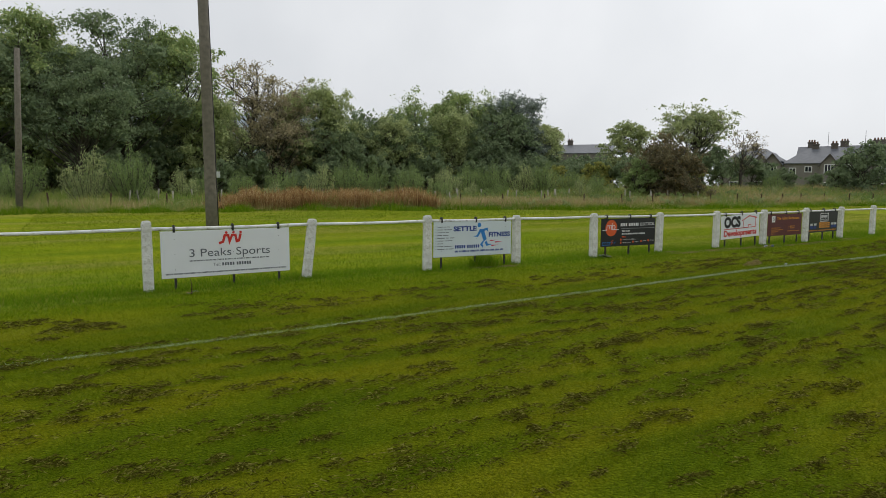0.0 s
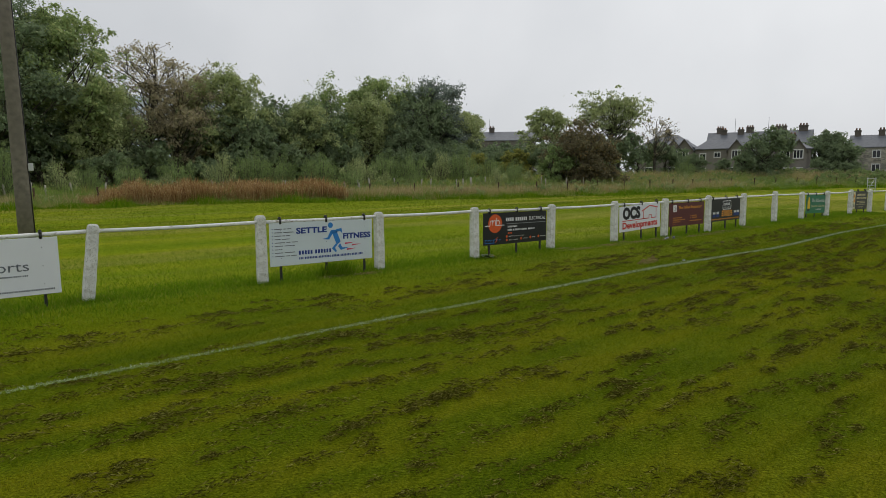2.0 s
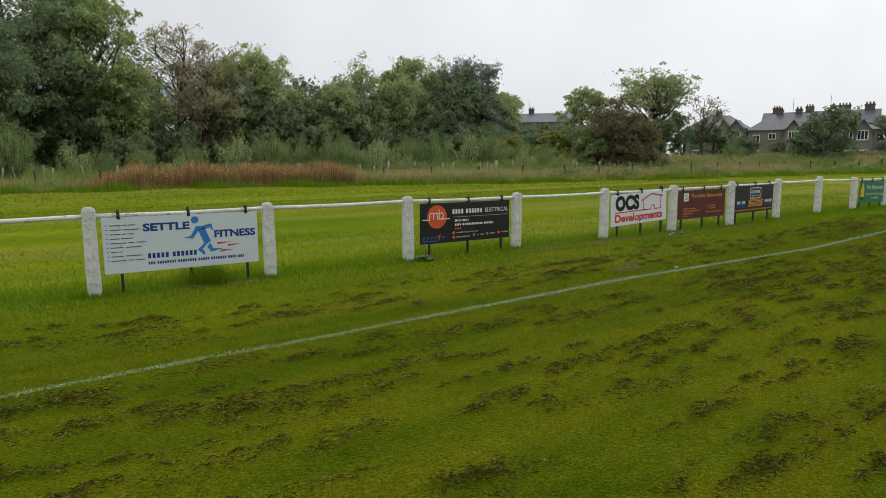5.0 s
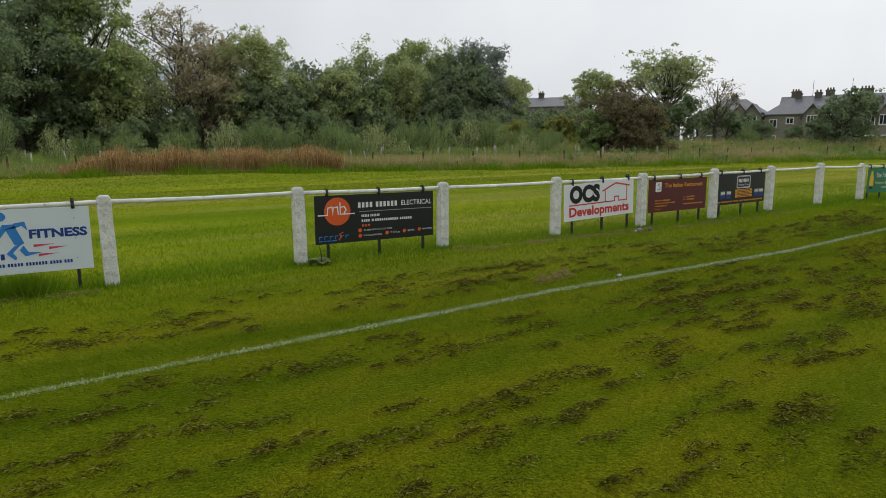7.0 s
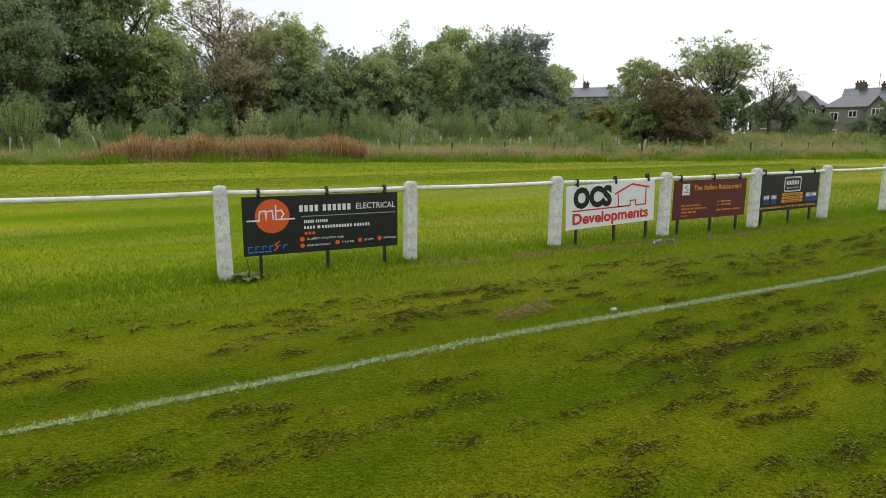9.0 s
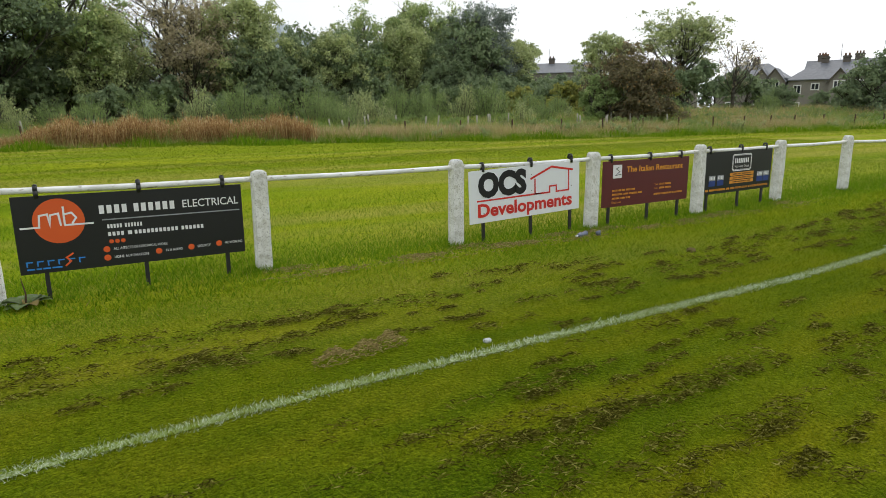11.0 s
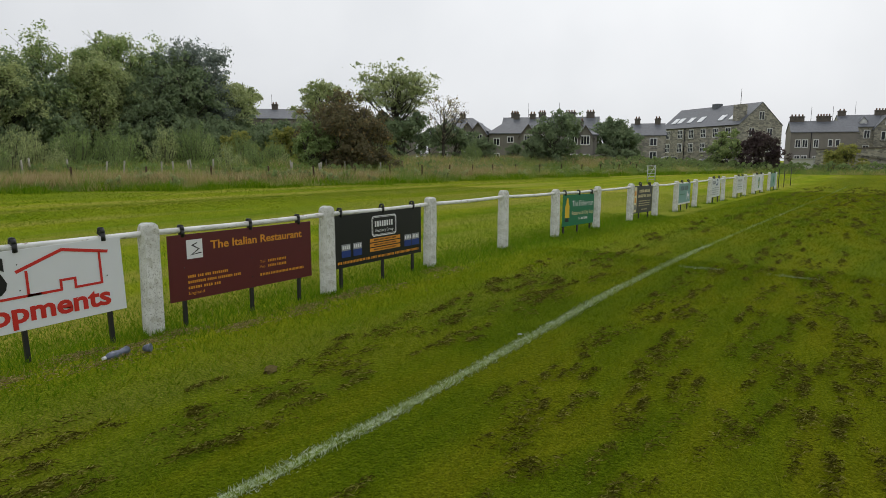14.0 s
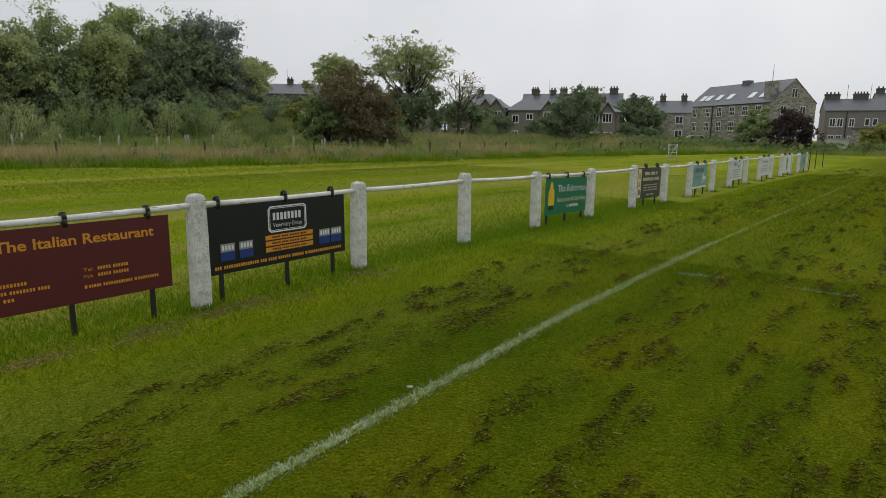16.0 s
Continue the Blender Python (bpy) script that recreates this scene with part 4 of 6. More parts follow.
# thicket deep in the wood, and understorey that closes it below the crowns
thick = stand(tree("tree", 8.5, 4.8, 41, "dark", "dense dark thicket tree deep in the wood", lobes=26, leaves=2900, size=0.62, r0=0.2, low=-0.2), -26, 80)
for i, x in enumerate(np.arange(-22, 62, 4.2)):
    again(thick, *back(float(x), 80 + 2.5 * math.sin(i * 1.9)), 67 * i, 0.95 + 0.3 * ((i * 3) % 5) / 5)
    again(thick, *back(float(x) + 2.1, 74 + 1.5 * math.sin(i * 1.3)), 31 * i, 0.6 + 0.3 * ((i * 2) % 5) / 5)
k = 0
for x in np.arange(-20, 62, 4.3):
    yy = 62 + 4.0 * math.sin(x * 0.7) + (3 if x > 30 else 0)
    again(under, *back(float(x), yy), 47 * k, 0.55 + 0.6 * ((k * 7) % 5) / 5, "dense dark green understorey tree")
    if k % 2 == 0:
        again(low1, *back(float(x) + 1.5, yy + 8), 61 * k, 0.8 + 0.35 * ((k * 3) % 4) / 4)
    k += 1
yel = stand(tree("bush", 4.2, 2.6, 25, "yellow", "rounded yellow-green bush under the trees", lobes=22, leaves=4600, size=0.24, r0=0.12, low=-0.3, stems=3, category="bush"), 64.5, 63)
again(yel, 60.5, 66, 90, 0.9)
again(under, 66.0, 68.0, 20, 0.75)
for i, (x, y, sc) in enumerate(((57, 74, 0.8), (61, 73, 0.7), (65, 75, 0.9), (69, 72, 0.8), (73, 70, 0.8), (54, 78, 0.8), (71, 66, 0.7), (77, 72, 0.9), (60, 80, 1.0), (66, 81, 1.0), (72, 79, 1.0), (78, 78, 1.0))):
    again(under, x, y, 57 * i, sc)

# willow saplings on the bank, upright and feathery
def sapling(H, R, seed, leaf, label, shoots=46, per=95, size=0.15):
    """A bushy sapling of many upright shoots that fan out from the foot, with leaves along each."""
    r = np.random.default_rng(seed)
    t = empty("willow_sapling", None, label=label, category="bush")
    bm = bmesh.new()
    P = []
    for i in range(shoots):
        a, q = r.uniform(0, 2 * math.pi), R * r.uniform(0.05, 1.0) ** 0.7
        hh_ = H * (1 - 0.45 * (q / R) ** 2) * r.uniform(0.6, 1.0)
        foot = np.array([math.cos(a) * q * 0.25, math.sin(a) * q * 0.25, -0.1])
        tip = np.array([math.cos(a) * q, math.sin(a) * q, hh_])
        mid_ = (foot + tip) / 2 + np.array([math.cos(a), math.sin(a), 0]) * 0.12 * q + r.normal(size=3) * 0.06
        tube(bm, [foot, mid_, tip], [0.022, 0.014, 0.004], 4, False)
        f = r.uniform(0.12, 1.02, per)[:, None]
        c_ = (1 - f) ** 2 * foot + 2 * f * (1 - f) * mid_ + f ** 2 * tip
        P.append(c_ + r.normal(size=(per, 3)) * (0.17 - 0.10 * f) * np.array([1, 1, 0.7]) * R / 1.4)
    part("trunk", bm, bark_mat, t, "thin upright stems")
    pos = np.concatenate(P)
    k_ = len(pos)
    u = r.normal(size=(k_, 3)) * np.array([0.6, 0.6, 1.0])
    u /= np.linalg.norm(u, axis=1)[:, None]
    v = np.cross(u, r.normal(size=(k_, 3)))
    v /= np.linalg.norm(v, axis=1)[:, None]
    sz = size * r.uniform(0.6, 1.3, k_)[:, None]
    arrays_part("foliage", np.stack([pos - u * sz * 0.65, pos + v * sz * 0.24, pos + u * sz * 0.65], 1).reshape(-1, 3), 3, leaf_mats[leaf], t)
    return t


wil = stand(sapling(4.1, 1.8, 26, "willow", "feathery green willow sapling on the bank", 54, 110, 0.16), 29.0, 51.5)
wil2 = stand(sapling(3.4, 1.3, 36, "ash", "slim yellow-green sapling on the bank", 36, 90, 0.16), 31.8, 50.0)
for i, (x, y, sc) in enumerate(((2.7, 51, 1.1), (5.6, 52, 1.1), (-1.5, 50, 1.0), (9.5, 53, 0.75), (13.8, 52, 0.72), (17.5, 53, 0.8), (20.5, 52, 0.92), (23.6, 53, 0.95), (26.5, 54, 0.85), (34.1, 52, 0.85), (37.0, 53, 0.95), (39.6, 52, 0.95), (43.0, 52, 1.0), (45.6, 51.5, 1.05), (31.5, 55, 0.8), (48.5, 54, 0.8), (52, 54, 0.85), (55, 53, 0.7), (59, 52, 0.7))):
    again(wil if i % 3 else wil2, x, y, 53 * i, sc * (1.12 if i % 3 else 1.25))
for i, x in enumerate(np.arange(-6, 74, 4.4)):
    y = float(np.interp(x, EDGE_X, EDGE_Y)) + 13 + 3.5 * math.sin(i * 2.1)
    again(wil2 if i % 2 else wil, float(x), y, 77 * i, 0.4 + 0.4 * ((i * 5) % 7) / 7)

tus = stand(tree("bramble_clump", 1.3, 1.1, 43, "willow", "low green bramble clump on the bank", lobes=10, leaves=640, size=0.15, r0=0.03, low=-0.1, stems=2, sprays=2, category="bush"), 50, 37)
for i in range(210):
    x = 26 + (i * 37 % 97) + random.uniform(-1, 1)
    y = float(np.interp(x, EDGE_X, EDGE_Y)) + 2.0 + (i * 53 % 100) / 100 * 14
    again(tus, x, y, 71 * i, (0.45 + 0.5 * ((i * 7) % 9) / 9) * (1.5 if x > 84 else 1.0))
weedy = stand(tree("weed_clump", 0.95, 0.75, 53, "ash", "pale green clump of nettles and weeds at the field edge", lobes=9, leaves=480, size=0.11, r0=0.02, low=-0.1, stems=2, sprays=2, category="weeds"), 33, 36.5)
for i in range(110):
    x = 6 + (i * 29 % 98) + random.uniform(-1, 1)
    y = float(np.interp(x, EDGE_X, EDGE_Y)) + 0.6 + (i * 61 % 100) / 100 * 4.5
    if not 9 < x < 25.5 or y - float(np.interp(x, EDGE_X, EDGE_Y)) > 4.4:
        again(weedy, x, y, 71 * i, 0.5 + 0.6 * ((i * 5) % 9) / 9)
# overgrown hedge that closes the far end of the field
for i in range(64):
    y = 23 - i * 0.85
    x = 106 + 1.5 * math.sin(i * 1.7) - 0.06 * (y - 10) + (i % 2) * 1.6
    again(tus if i % 3 else weedy, x, y, 71 * i, 1.0 + 0.5 * ((i * 7) % 9) / 9)
# trees round the houses
dk = stand(tree("tree", 7.0, 3.1, 27, "dark", "dark rounded tree before the houses", lobes=24, leaves=5200, size=0.26, r0=0.2, low=-0.3), 86, 38.6)
again(dk, 83.5, 40.2, 80, 0.55, "dark green shrub before the houses")
again(dk, 81.5, 46.0, 160, 0.5, "dark green shrub before the houses")
again(dk, 112.5, 42.5, 30, 1.15, "tall dark tree beside the houses")
again(dk, 113.5, 40.8, 100, 1.1, "tall dark tree beside the houses")
again(dk, 112.5, 39.5, 200, 0.85, "tall dark tree beside the houses")
for i, (x, y, sc) in enumerate(((88.5, 52.5, 0.5), (91.5, 47.5, 0.42), (90.0, 43.5, 0.45), (93.5, 41.5, 0.4), (98.0, 37.0, 0.42), (101.5, 35.0, 0.36), (86.0, 49.0, 0.45))):
    again(dk, x, y, 41 * i, sc, "dark green shrub before the houses")
mg = stand(tree("tree", 6.2, 2.5, 28, "sycamore", "green tree before the stone mill", lobes=22, leaves=4200, size=0.26, r0=0.18, low=-0.3), 111, 24.6)
mp_ = stand(tree("tree", 6.2, 2.9, 29, "purple", "dark purple-leaved tree before the stone mill", lobes=22, leaves=4600, size=0.26, r0=0.18, low=-0.3), 110, 19.4)
again(yel, 117.7, 10.3, 40, 1.15, "rounded yellow-green bush before the bridge").location.z -= 0.9
again(big2, 150, -0.6, 40, 0.72, "large green tree beside the bridge")
again(dk, 131, -3.2, 40, 1.0, "dark green tree beside the bridge")
again(big, 152, -11.0, 40, 0.6, "large green tree beside the bridge")


# ---- buildings ----
def window(parent, x, z, w_, h_, y, lights=2, bars_h=1):
    """A window set in a wall that faces -y: frame, sill and panes."""
    wi = part("window", boxed(x - w_ / 2 - 0.08, x + w_ / 2 + 0.08, y - 0.03, y + 0.05, z - 0.08, z + h_ + 0.10), frame_mat, parent, "white framed window")
    pw = w_ / lights
    for i in range(lights):
        for j in range(bars_h):
            ph = h_ / bars_h
            part("pane", boxed(x - w_ / 2 + i * pw + 0.05, x - w_ / 2 + (i + 1) * pw - 0.05, y - 0.042, y - 0.032, z + j * ph + 0.05, z + (j + 1) * ph - 0.05), dark_glass, wi)
    part("sill", boxed(x - w_ / 2 - 0.16, x + w_ / 2 + 0.16, y - 0.10, y - 0.02, z - 0.20, z - 0.085), stone_mat, wi, "stone sill")
    return wi


def prism_roof(x0, x1, y0, y1, z0, z1, hip0=0.0, hip1=0.0, over=0.3, thick=0.12):
    """A pitched roof with its ridge along x; hips run in by hip0 and hip1."""
    yc = (y0 + y1) / 2
    if not hip0 and not hip1:
        bm = bmesh.new()
        for ye, sg in ((y0, -1), (y1, 1)):
            dz = over * (z1 - z0) / abs(yc - ye)
            q = [(x0 - over * 0.5, ye + sg * over, z0 - dz), (x1 + over * 0.5, ye + sg * over, z0 - dz), (x1 + over * 0.5, yc, z1), (x0 - over * 0.5, yc, z1)]
            up = [bm.verts.new((px, py, pz + 0.1)) for px, py, pz in q]
            dn = [bm.verts.new((px, py, pz + 0.1 - thick)) for px, py, pz in q]
            bm.faces.new(up)
            bm.faces.new(list(reversed(dn)))
            for i in range(4):
                bm.faces.new((up[i], dn[i], dn[(i + 1) % 4], up[(i + 1) % 4]))
        return bm
    a = [(x0 - over, y0 - over, z0), (x1 + over, y0 - over, z0), (x1 + over, y1 + over, z0), (x0 - over, y1 + over, z0), (x0 - over + hip0, yc, z1), (x1 + over - hip1, yc, z1)]
    lo = [(p[0], p[1], p[2] - thick) for p in a[:4]]
    bm = bmesh.new()
    v = [bm.verts.new(p) for p in a + lo]
    for f in ((0, 1, 5, 4), (2, 3, 4, 5), (1, 2, 5), (3, 0, 4), (0, 6, 7, 1), (1, 7, 8, 2), (2, 8, 9, 3), (3, 9, 6, 0), (9, 8, 7, 6)):
        bm.faces.new([v[i] for i in f])
    return bm


def cross_roof(xc, hw, y0, y1, z0, z1, over=0.25, thick=0.1):
    """A small pitched roof with its ridge along y, over a front gable."""
    bm = bmesh.new()
    for sgn in (-1, 1):
        q = [(xc, y0 - over, z1), (xc, y1, z1), (xc + sgn * (hw + over), y1, z0 - over * (z1 - z0) / hw), (xc + sgn * (hw + over), y0 - over, z0 - over * (z1 - z0) / hw)]
        top_ = [bm.verts.new(p) for p in q]
        bot = [bm.verts.new((p[0], p[1], p[2] - thick)) for p in q]
        bm.faces.new(top_)
        bm.faces.new(list(reversed(bot)))
        for i in range(4):
            bm.faces.new((top_[i], bot[i], bot[(i + 1) % 4], top_[(i + 1) % 4]))
    return bm


def gable_wall(bm, xc, hw, y0, y1, z0, ze, zr):
    f = [(xc - hw, z0), (xc + hw, z0), (xc + hw, ze), (xc, zr), (xc - hw, ze)]
    a = [bm.verts.new((x, y0, z)) for x, z in f]
    c_ = [bm.verts.new((x, y1, z)) for x, z in f]
    bm.faces.new(a)
    bm.faces.new(list(reversed(c_)))
    for i in range(5):
        bm.faces.new((a[i], a[(i + 1) % 5], c_[(i + 1) % 5], c_[i]))
    return bm


def chimney(parent, x, y, z0, z1, w_=0.9, d_=0.6, pots=2):
    bm = boxed(x - w_ / 2, x + w_ / 2, y - d_ / 2, y + d_ / 2, z0, z1)
    box(bm, x - w_ / 2 - 0.08, x + w_ / 2 + 0.08, y - d_ / 2 - 0.08, y + d_ / 2 + 0.08, z1 - 0.25, z1 - 0.08)
    ch = part("chimney", bm, brick_mat, parent, "stone chimney stack")
    for i in range(pots):
        px = x + (i - (pots - 1) / 2) * w_ / max(pots, 1)
        part("pot", tube(bmesh.new(), [(px, y, z1), (px, y, z1 + 0.35)], [0.13, 0.11], 8), pot_mat, ch)


def facing(x, y, z, turn):
    return pose(x, y, z, 0, 0, turn)


ROW_TURN = -67.9


def semi(x, y, z, wdt, ze, zr, gables, label, turn=ROW_TURN, hip=True, chim=(0.3,), wins=()):
    """A two-storey rendered house that faces -y in its own frame, with front gables."""
    hs = empty("house", facing(x, y, z, turn), label=label, category="house")
    part("wall", boxed(0, wdt, 0, 7.0, -0.6, ze), render_mat, hs)
    part("roof", prism_roof(0, wdt, 0, 7.0, ze, zr, 3.2 if hip else 0, 3.2 if hip else 0), slate_mat, hs, "grey slate roof")
    for gxc, hw in gables:
        part("gable", gable_wall(bmesh.new(), gxc, hw, -0.7, 0.5, -0.6, ze - 0.2, ze + 1.35), render_mat, hs)
        part("gable_roof", cross_roof(gxc, hw, -0.7, 3.0, ze - 0.2, ze + 1.4), slate_mat, hs, "grey slate roof")
        part("bargeboard", cross_roof(gxc, hw, -0.80, -0.72, ze - 0.28, ze + 1.36, 0.27, 0.16), frame_mat if hw < 0.5 else brick_mat, hs)
        window(hs, gxc, 3.3, 1.25, 1.25, -0.7, 3)
        window(hs, gxc, 0.5, 1.35, 1.3, -0.7, 3)
    for wx, wz, ww, wh in wins:
        window(hs, wx, wz, ww, wh, 0.0, 2)
    for cf in chim:
        chimney(hs, wdt * cf, 3.5, zr - 1.2, zr + 0.7, 0.9, 0.6, 2)
    return hs


semi(97.0, 66.2, 0.9, 9.2, 5.1, 7.4, ((6.3, 1.25), (8.0, 1.25)), "grey rendered semi-detached house with twin front gables", chim=(0.5,), wins=((2.2, 3.3, 1.2, 1.2), (2.2, 0.6, 1.2, 1.2)))
semi(101.2, 57.6, 0.8, 10.8, 4.9, 7.4, ((6.3, 1.25), (8.4, 1.25)), "grey rendered house with a hipped slate roof and gables", chim=(0.36, 0.6), wins=((1.2, 3.0, 0.9, 1.1), (3.4, 3.5, 0.9, 0.8), (1.2, 0.5, 0.9, 1.2)))
semi(104.7, 46.6, 0.6, 5.2, 4.8, 6.4, ((1.7, 1.15), (3.5, 1.15)), "grey rendered house with small front gables", chim=(0.5,))
semi(92.0, 80.0, 0.9, 10.0, 5.2, 7.8, ((3.0, 1.25), (7.0, 1.25)), "grey rendered house half hidden by trees", chim=(0.5,))


def terrace(x, y, z, turn, wdt, dep, ze, zr, label, stacks, wins, mat=render_mat, antennas=()):
    t = empty("terrace_house", facing(x, y, z, turn), label=label, category="house")
    bm = boxed(0, wdt, 0, dep, -0.6, ze)
    part("wall", bm, mat, t)
    for gx0 in (0.0, wdt - 0.3):
        gw = bmesh.new()
        a = [gw.verts.new(p) for p in ((gx0, 0, ze), (gx0, dep, ze), (gx0, dep / 2, zr - 0.1))]
        c_ = [gw.verts.new((p.co.x + 0.3, p.co.y, p.co.z)) for p in a]
        gw.faces.new(a)
        gw.faces.new(list(reversed(c_)))
        for i in range(3):
            gw.faces.new((a[i], a[(i + 1) % 3], c_[(i + 1) % 3], c_[i]))
        part("gable", gw, mat, t)
    part("roof", prism_roof(0, wdt, 0, dep, ze, zr, 0, 0, 0.2), slate_mat, t, "grey slate roof")
    for sx, sw, np_ in stacks:
        chimney(t, sx, dep / 2, zr - 1.0, zr + 0.95, sw, 0.7, np_)
    for wx, wz, ww, wh, lt in wins:
        window(t, wx, wz, ww, wh, 0.0, lt)
    for ax in antennas:
        part("aerial", tube(bmesh.new(), [(ax, dep / 2, zr - 0.2), (ax, dep / 2, zr + 2.6)], [0.04, 0.03], 5), black_steel, t)
    return t


# row behind the houses
terrace(113.0, 62.5, 1.5, ROW_TURN, 17.0, 7.0, 4.9, 7.6, "long slate-roofed terrace behind the houses", [(2.0, 1.2, 3), (7.0, 1.2, 3), (12.0, 1.8, 4), (15.5, 1.4, 3)], [(3, 3, 1, 1.2, 2), (8, 3, 1, 1.2, 2)], stone_mat, (4.5, 10.0))
terrace(123.2, 42.2, 1.3, ROW_TURN, 5.6, 6.0, 4.6, 6.6, "stone end house behind the parked cars", [(1.0, 0.9, 2), (4.4, 0.9, 2)], [(3.6, 2.8, 1.1, 1.2, 2), (3.6, 0.5, 1.1, 1.2, 2)], stone_mat)
# long roof beyond the tree row
terrace(80.0, 98.0, 1.5, -48.0, 17.0, 8.0, 6.8, 8.6, "pale house with a long grey roof beyond the trees", [(8.5, 1.0, 2)], [(3, 4.3, 1.6, 1.2, 2), (10, 4.3, 1.6, 1.2, 2), (14, 4.3, 1.6, 1.2, 2)], render_mat, (8.0,))

# stone mill: long side with three rows of windows, gable end towards the field
ML = 20.0
mill = empty("stone_mill", facing(139.75, 42.26, 0.2, math.degrees(math.atan2(-0.809, -0.588))), label="three-storey stone mill with roof lights and a gable chimney", category="mill building")
part("wall", boxed(0, ML, 0, 9.0, -0.5, 7.3), stone_mat, mill)
for gx0 in (0.0, ML - 0.4):
    gw = bmesh.new()
    a = [gw.verts.new(p) for p in ((gx0, 0, 7.3), (gx0, 9.0, 7.3), (gx0, 4.5, 10.9))]
    c_ = [gw.verts.new((p.co.x + 0.4, p.co.y, p.co.z)) for p in a]
    gw.faces.new(a)
    gw.faces.new(list(reversed(c_)))
    for i in range(3):
        gw.faces.new((a[i], a[(i + 1) % 3], c_[(i + 1) % 3], c_[i]))
    part("gable", gw, stone_mat, mill)
part("roof", prism_roof(0, ML, 0, 9.0, 7.3, 10.95, 0, 0, 0.12), slate_mat, mill, "grey slate roof")
for wx in (2.1, 5.6, 8.6, 11.7, 14.7, 17.6):
    for z, wh in ((0.5, 1.0), (2.9, 1.5), (5.4, 1.45)):
        window(mill, wx, z, 1.15, wh, 0.0, 3, 2)
part("drainpipe", tube(bmesh.new(), [(6.9, -0.1, 0), (6.9, -0.1, 7.2)], [0.07, 0.07], 8), black_steel, mill, "black drainpipe")
part("gutter", tube(bmesh.new(), [(-0.1, -0.16, 7.22), (ML + 0.1, -0.16, 7.22)], [0.08, 0.08], 8), black_steel, mill, "dark gutter")
for i, rx in enumerate((2.3, 3.9, 6.6, 9.3, 14.4, 17.0)):
    c_, s_ = 4.5 / math.hypot(4.5, 3.65), 3.65 / math.hypot(4.5, 3.65)
    rl = part("roof_light", boxed(-0.6, 0.6, -0.75, 0.75, 0.0, 0.09), board_white, mill, "pale roof light")
    rl.matrix_local = pose(rx, 1.55, 7.3 + 1.55 * s_ / c_ + 0.13, math.degrees(math.atan2(3.65, 4.5)), 0, 0)
part("chimney", boxed(ML - 2.2, ML - 0.6, 0.6, 2.0, 6.9, 10.6), stone_mat, mill, "square stone chimney")
part("vent", boxed(9.0, 10.3, 3.9, 5.1, 10.4, 11.5), slate_mat, mill)
part("aerial", tube(bmesh.new(), [(ML - 1.4, 1.3, 10.5), (ML - 1.4, 1.3, 13.2)], [0.05, 0.03], 5), black_steel, mill)
for wy, z in ((4.5, 8.1), (2.6, 5.4), (6.4, 5.4), (6.4, 2.9)):
    gwin = part("window", boxed(-0.55, 0.55, -0.03, 0.05, 0, 1.4), frame_mat, mill, "white framed window")
    gwin.matrix_local = pose(ML + 0.0, wy, z, 0, 0, 90)
    for q in (-0.27, 0.27):
        part("pane", boxed(q - 0.2, q + 0.2, -0.042, -0.032, 0.08, 1.3), dark_glass, gwin)

# terraces beside the mill
T2 = -76.0
t1 = terrace(143.5, 20.4, 0.0, T2, 10.2, 7.0, 6.7, 8.7, "two-storey stone terrace with large chimney stacks", [(1.2, 2.3, 4), (5.4, 2.2, 5)],
             [(1.2, 4.0, 0.8, 1.3, 2), (2.3, 4.0, 0.8, 1.3, 2), (4.0, 4.0, 0.7, 1.3, 2), (1.2, 1.2, 0.8, 1.3, 2), (2.3, 1.2, 0.8, 1.3, 2), (4.0, 1.2, 0.7, 1.2, 2), (6.2, 4.2, 0.6, 1.1, 1), (7.3, 4.2, 0.6, 1.1, 1)], render_mat, (3.4, 6.8))
part("drainpipe", tube(bmesh.new(), [(3.2, -0.1, 0), (3.2, -0.1, 6.6)], [0.06, 0.06], 8), black_steel, t1, "black drainpipe")
part("lean_to", boxed(0.3, 3.6, -2.2, -0.02, -0.4, 1.9), frame_mat, t1, "pale glazed lean-to")
part("lean_to_roof", boxed(0.1, 3.8, -2.4, -0.02, 1.92, 2.05), galv_mat, t1, "pale sheet roof")
t2 = terrace(156.1, 13.9, 0.5, T2, 13.0, 8.0, 7.5, 9.8, "tall stone house with a front gable behind the bridge", [(0.8, 1.3, 2), (7.4, 2.4, 5), (11.9, 2.0, 4)],
             [(4.4, 5.4, 0.9, 1.4, 2), (10.2, 5.3, 0.9, 1.4, 2), (4.4, 2.6, 0.9, 1.4, 2)], stone_mat, (3.0,))
part("gable", gable_wall(bmesh.new(), 7.3, 1.9, -0.9, 0.5, -0.6, 7.3, 9.6), stone_mat, t2)
part("gable_roof", cross_roof(7.3, 1.9, -0.9, 3.6, 7.3, 9.7), slate_mat, t2, "grey slate roof")
for wx in (6.8, 7.8):
    window(t2, wx, 5.0, 0.6, 1.5, -0.9, 1)
window(t2, 7.3, 7.7, 0.6, 0.9, -0.9, 1)
part("dormer", gable_wall(bmesh.new(), 3.9, 0.6, 0.9, 2.6, 7.9, 8.6, 9.3), frame_mat, t2, "small white dormer")
part("dormer_roof", cross_roof(3.9, 0.6, 0.85, 2.9, 8.62, 9.36, 0.12), slate_mat, t2)
for rx in (9.6, 10.5, 11.3):
    rl = part("roof_light", boxed(-0.35, 0.35, -0.6, 0.6, 0.0, 0.09), board_white, t2, "pale roof light")
    rl.matrix_local = pose(rx, 1.9, 7.5 + 1.9 * 2.3 / 4.0 + 0.13, math.degrees(math.atan2(2.3, 4.0)), 0, 0)
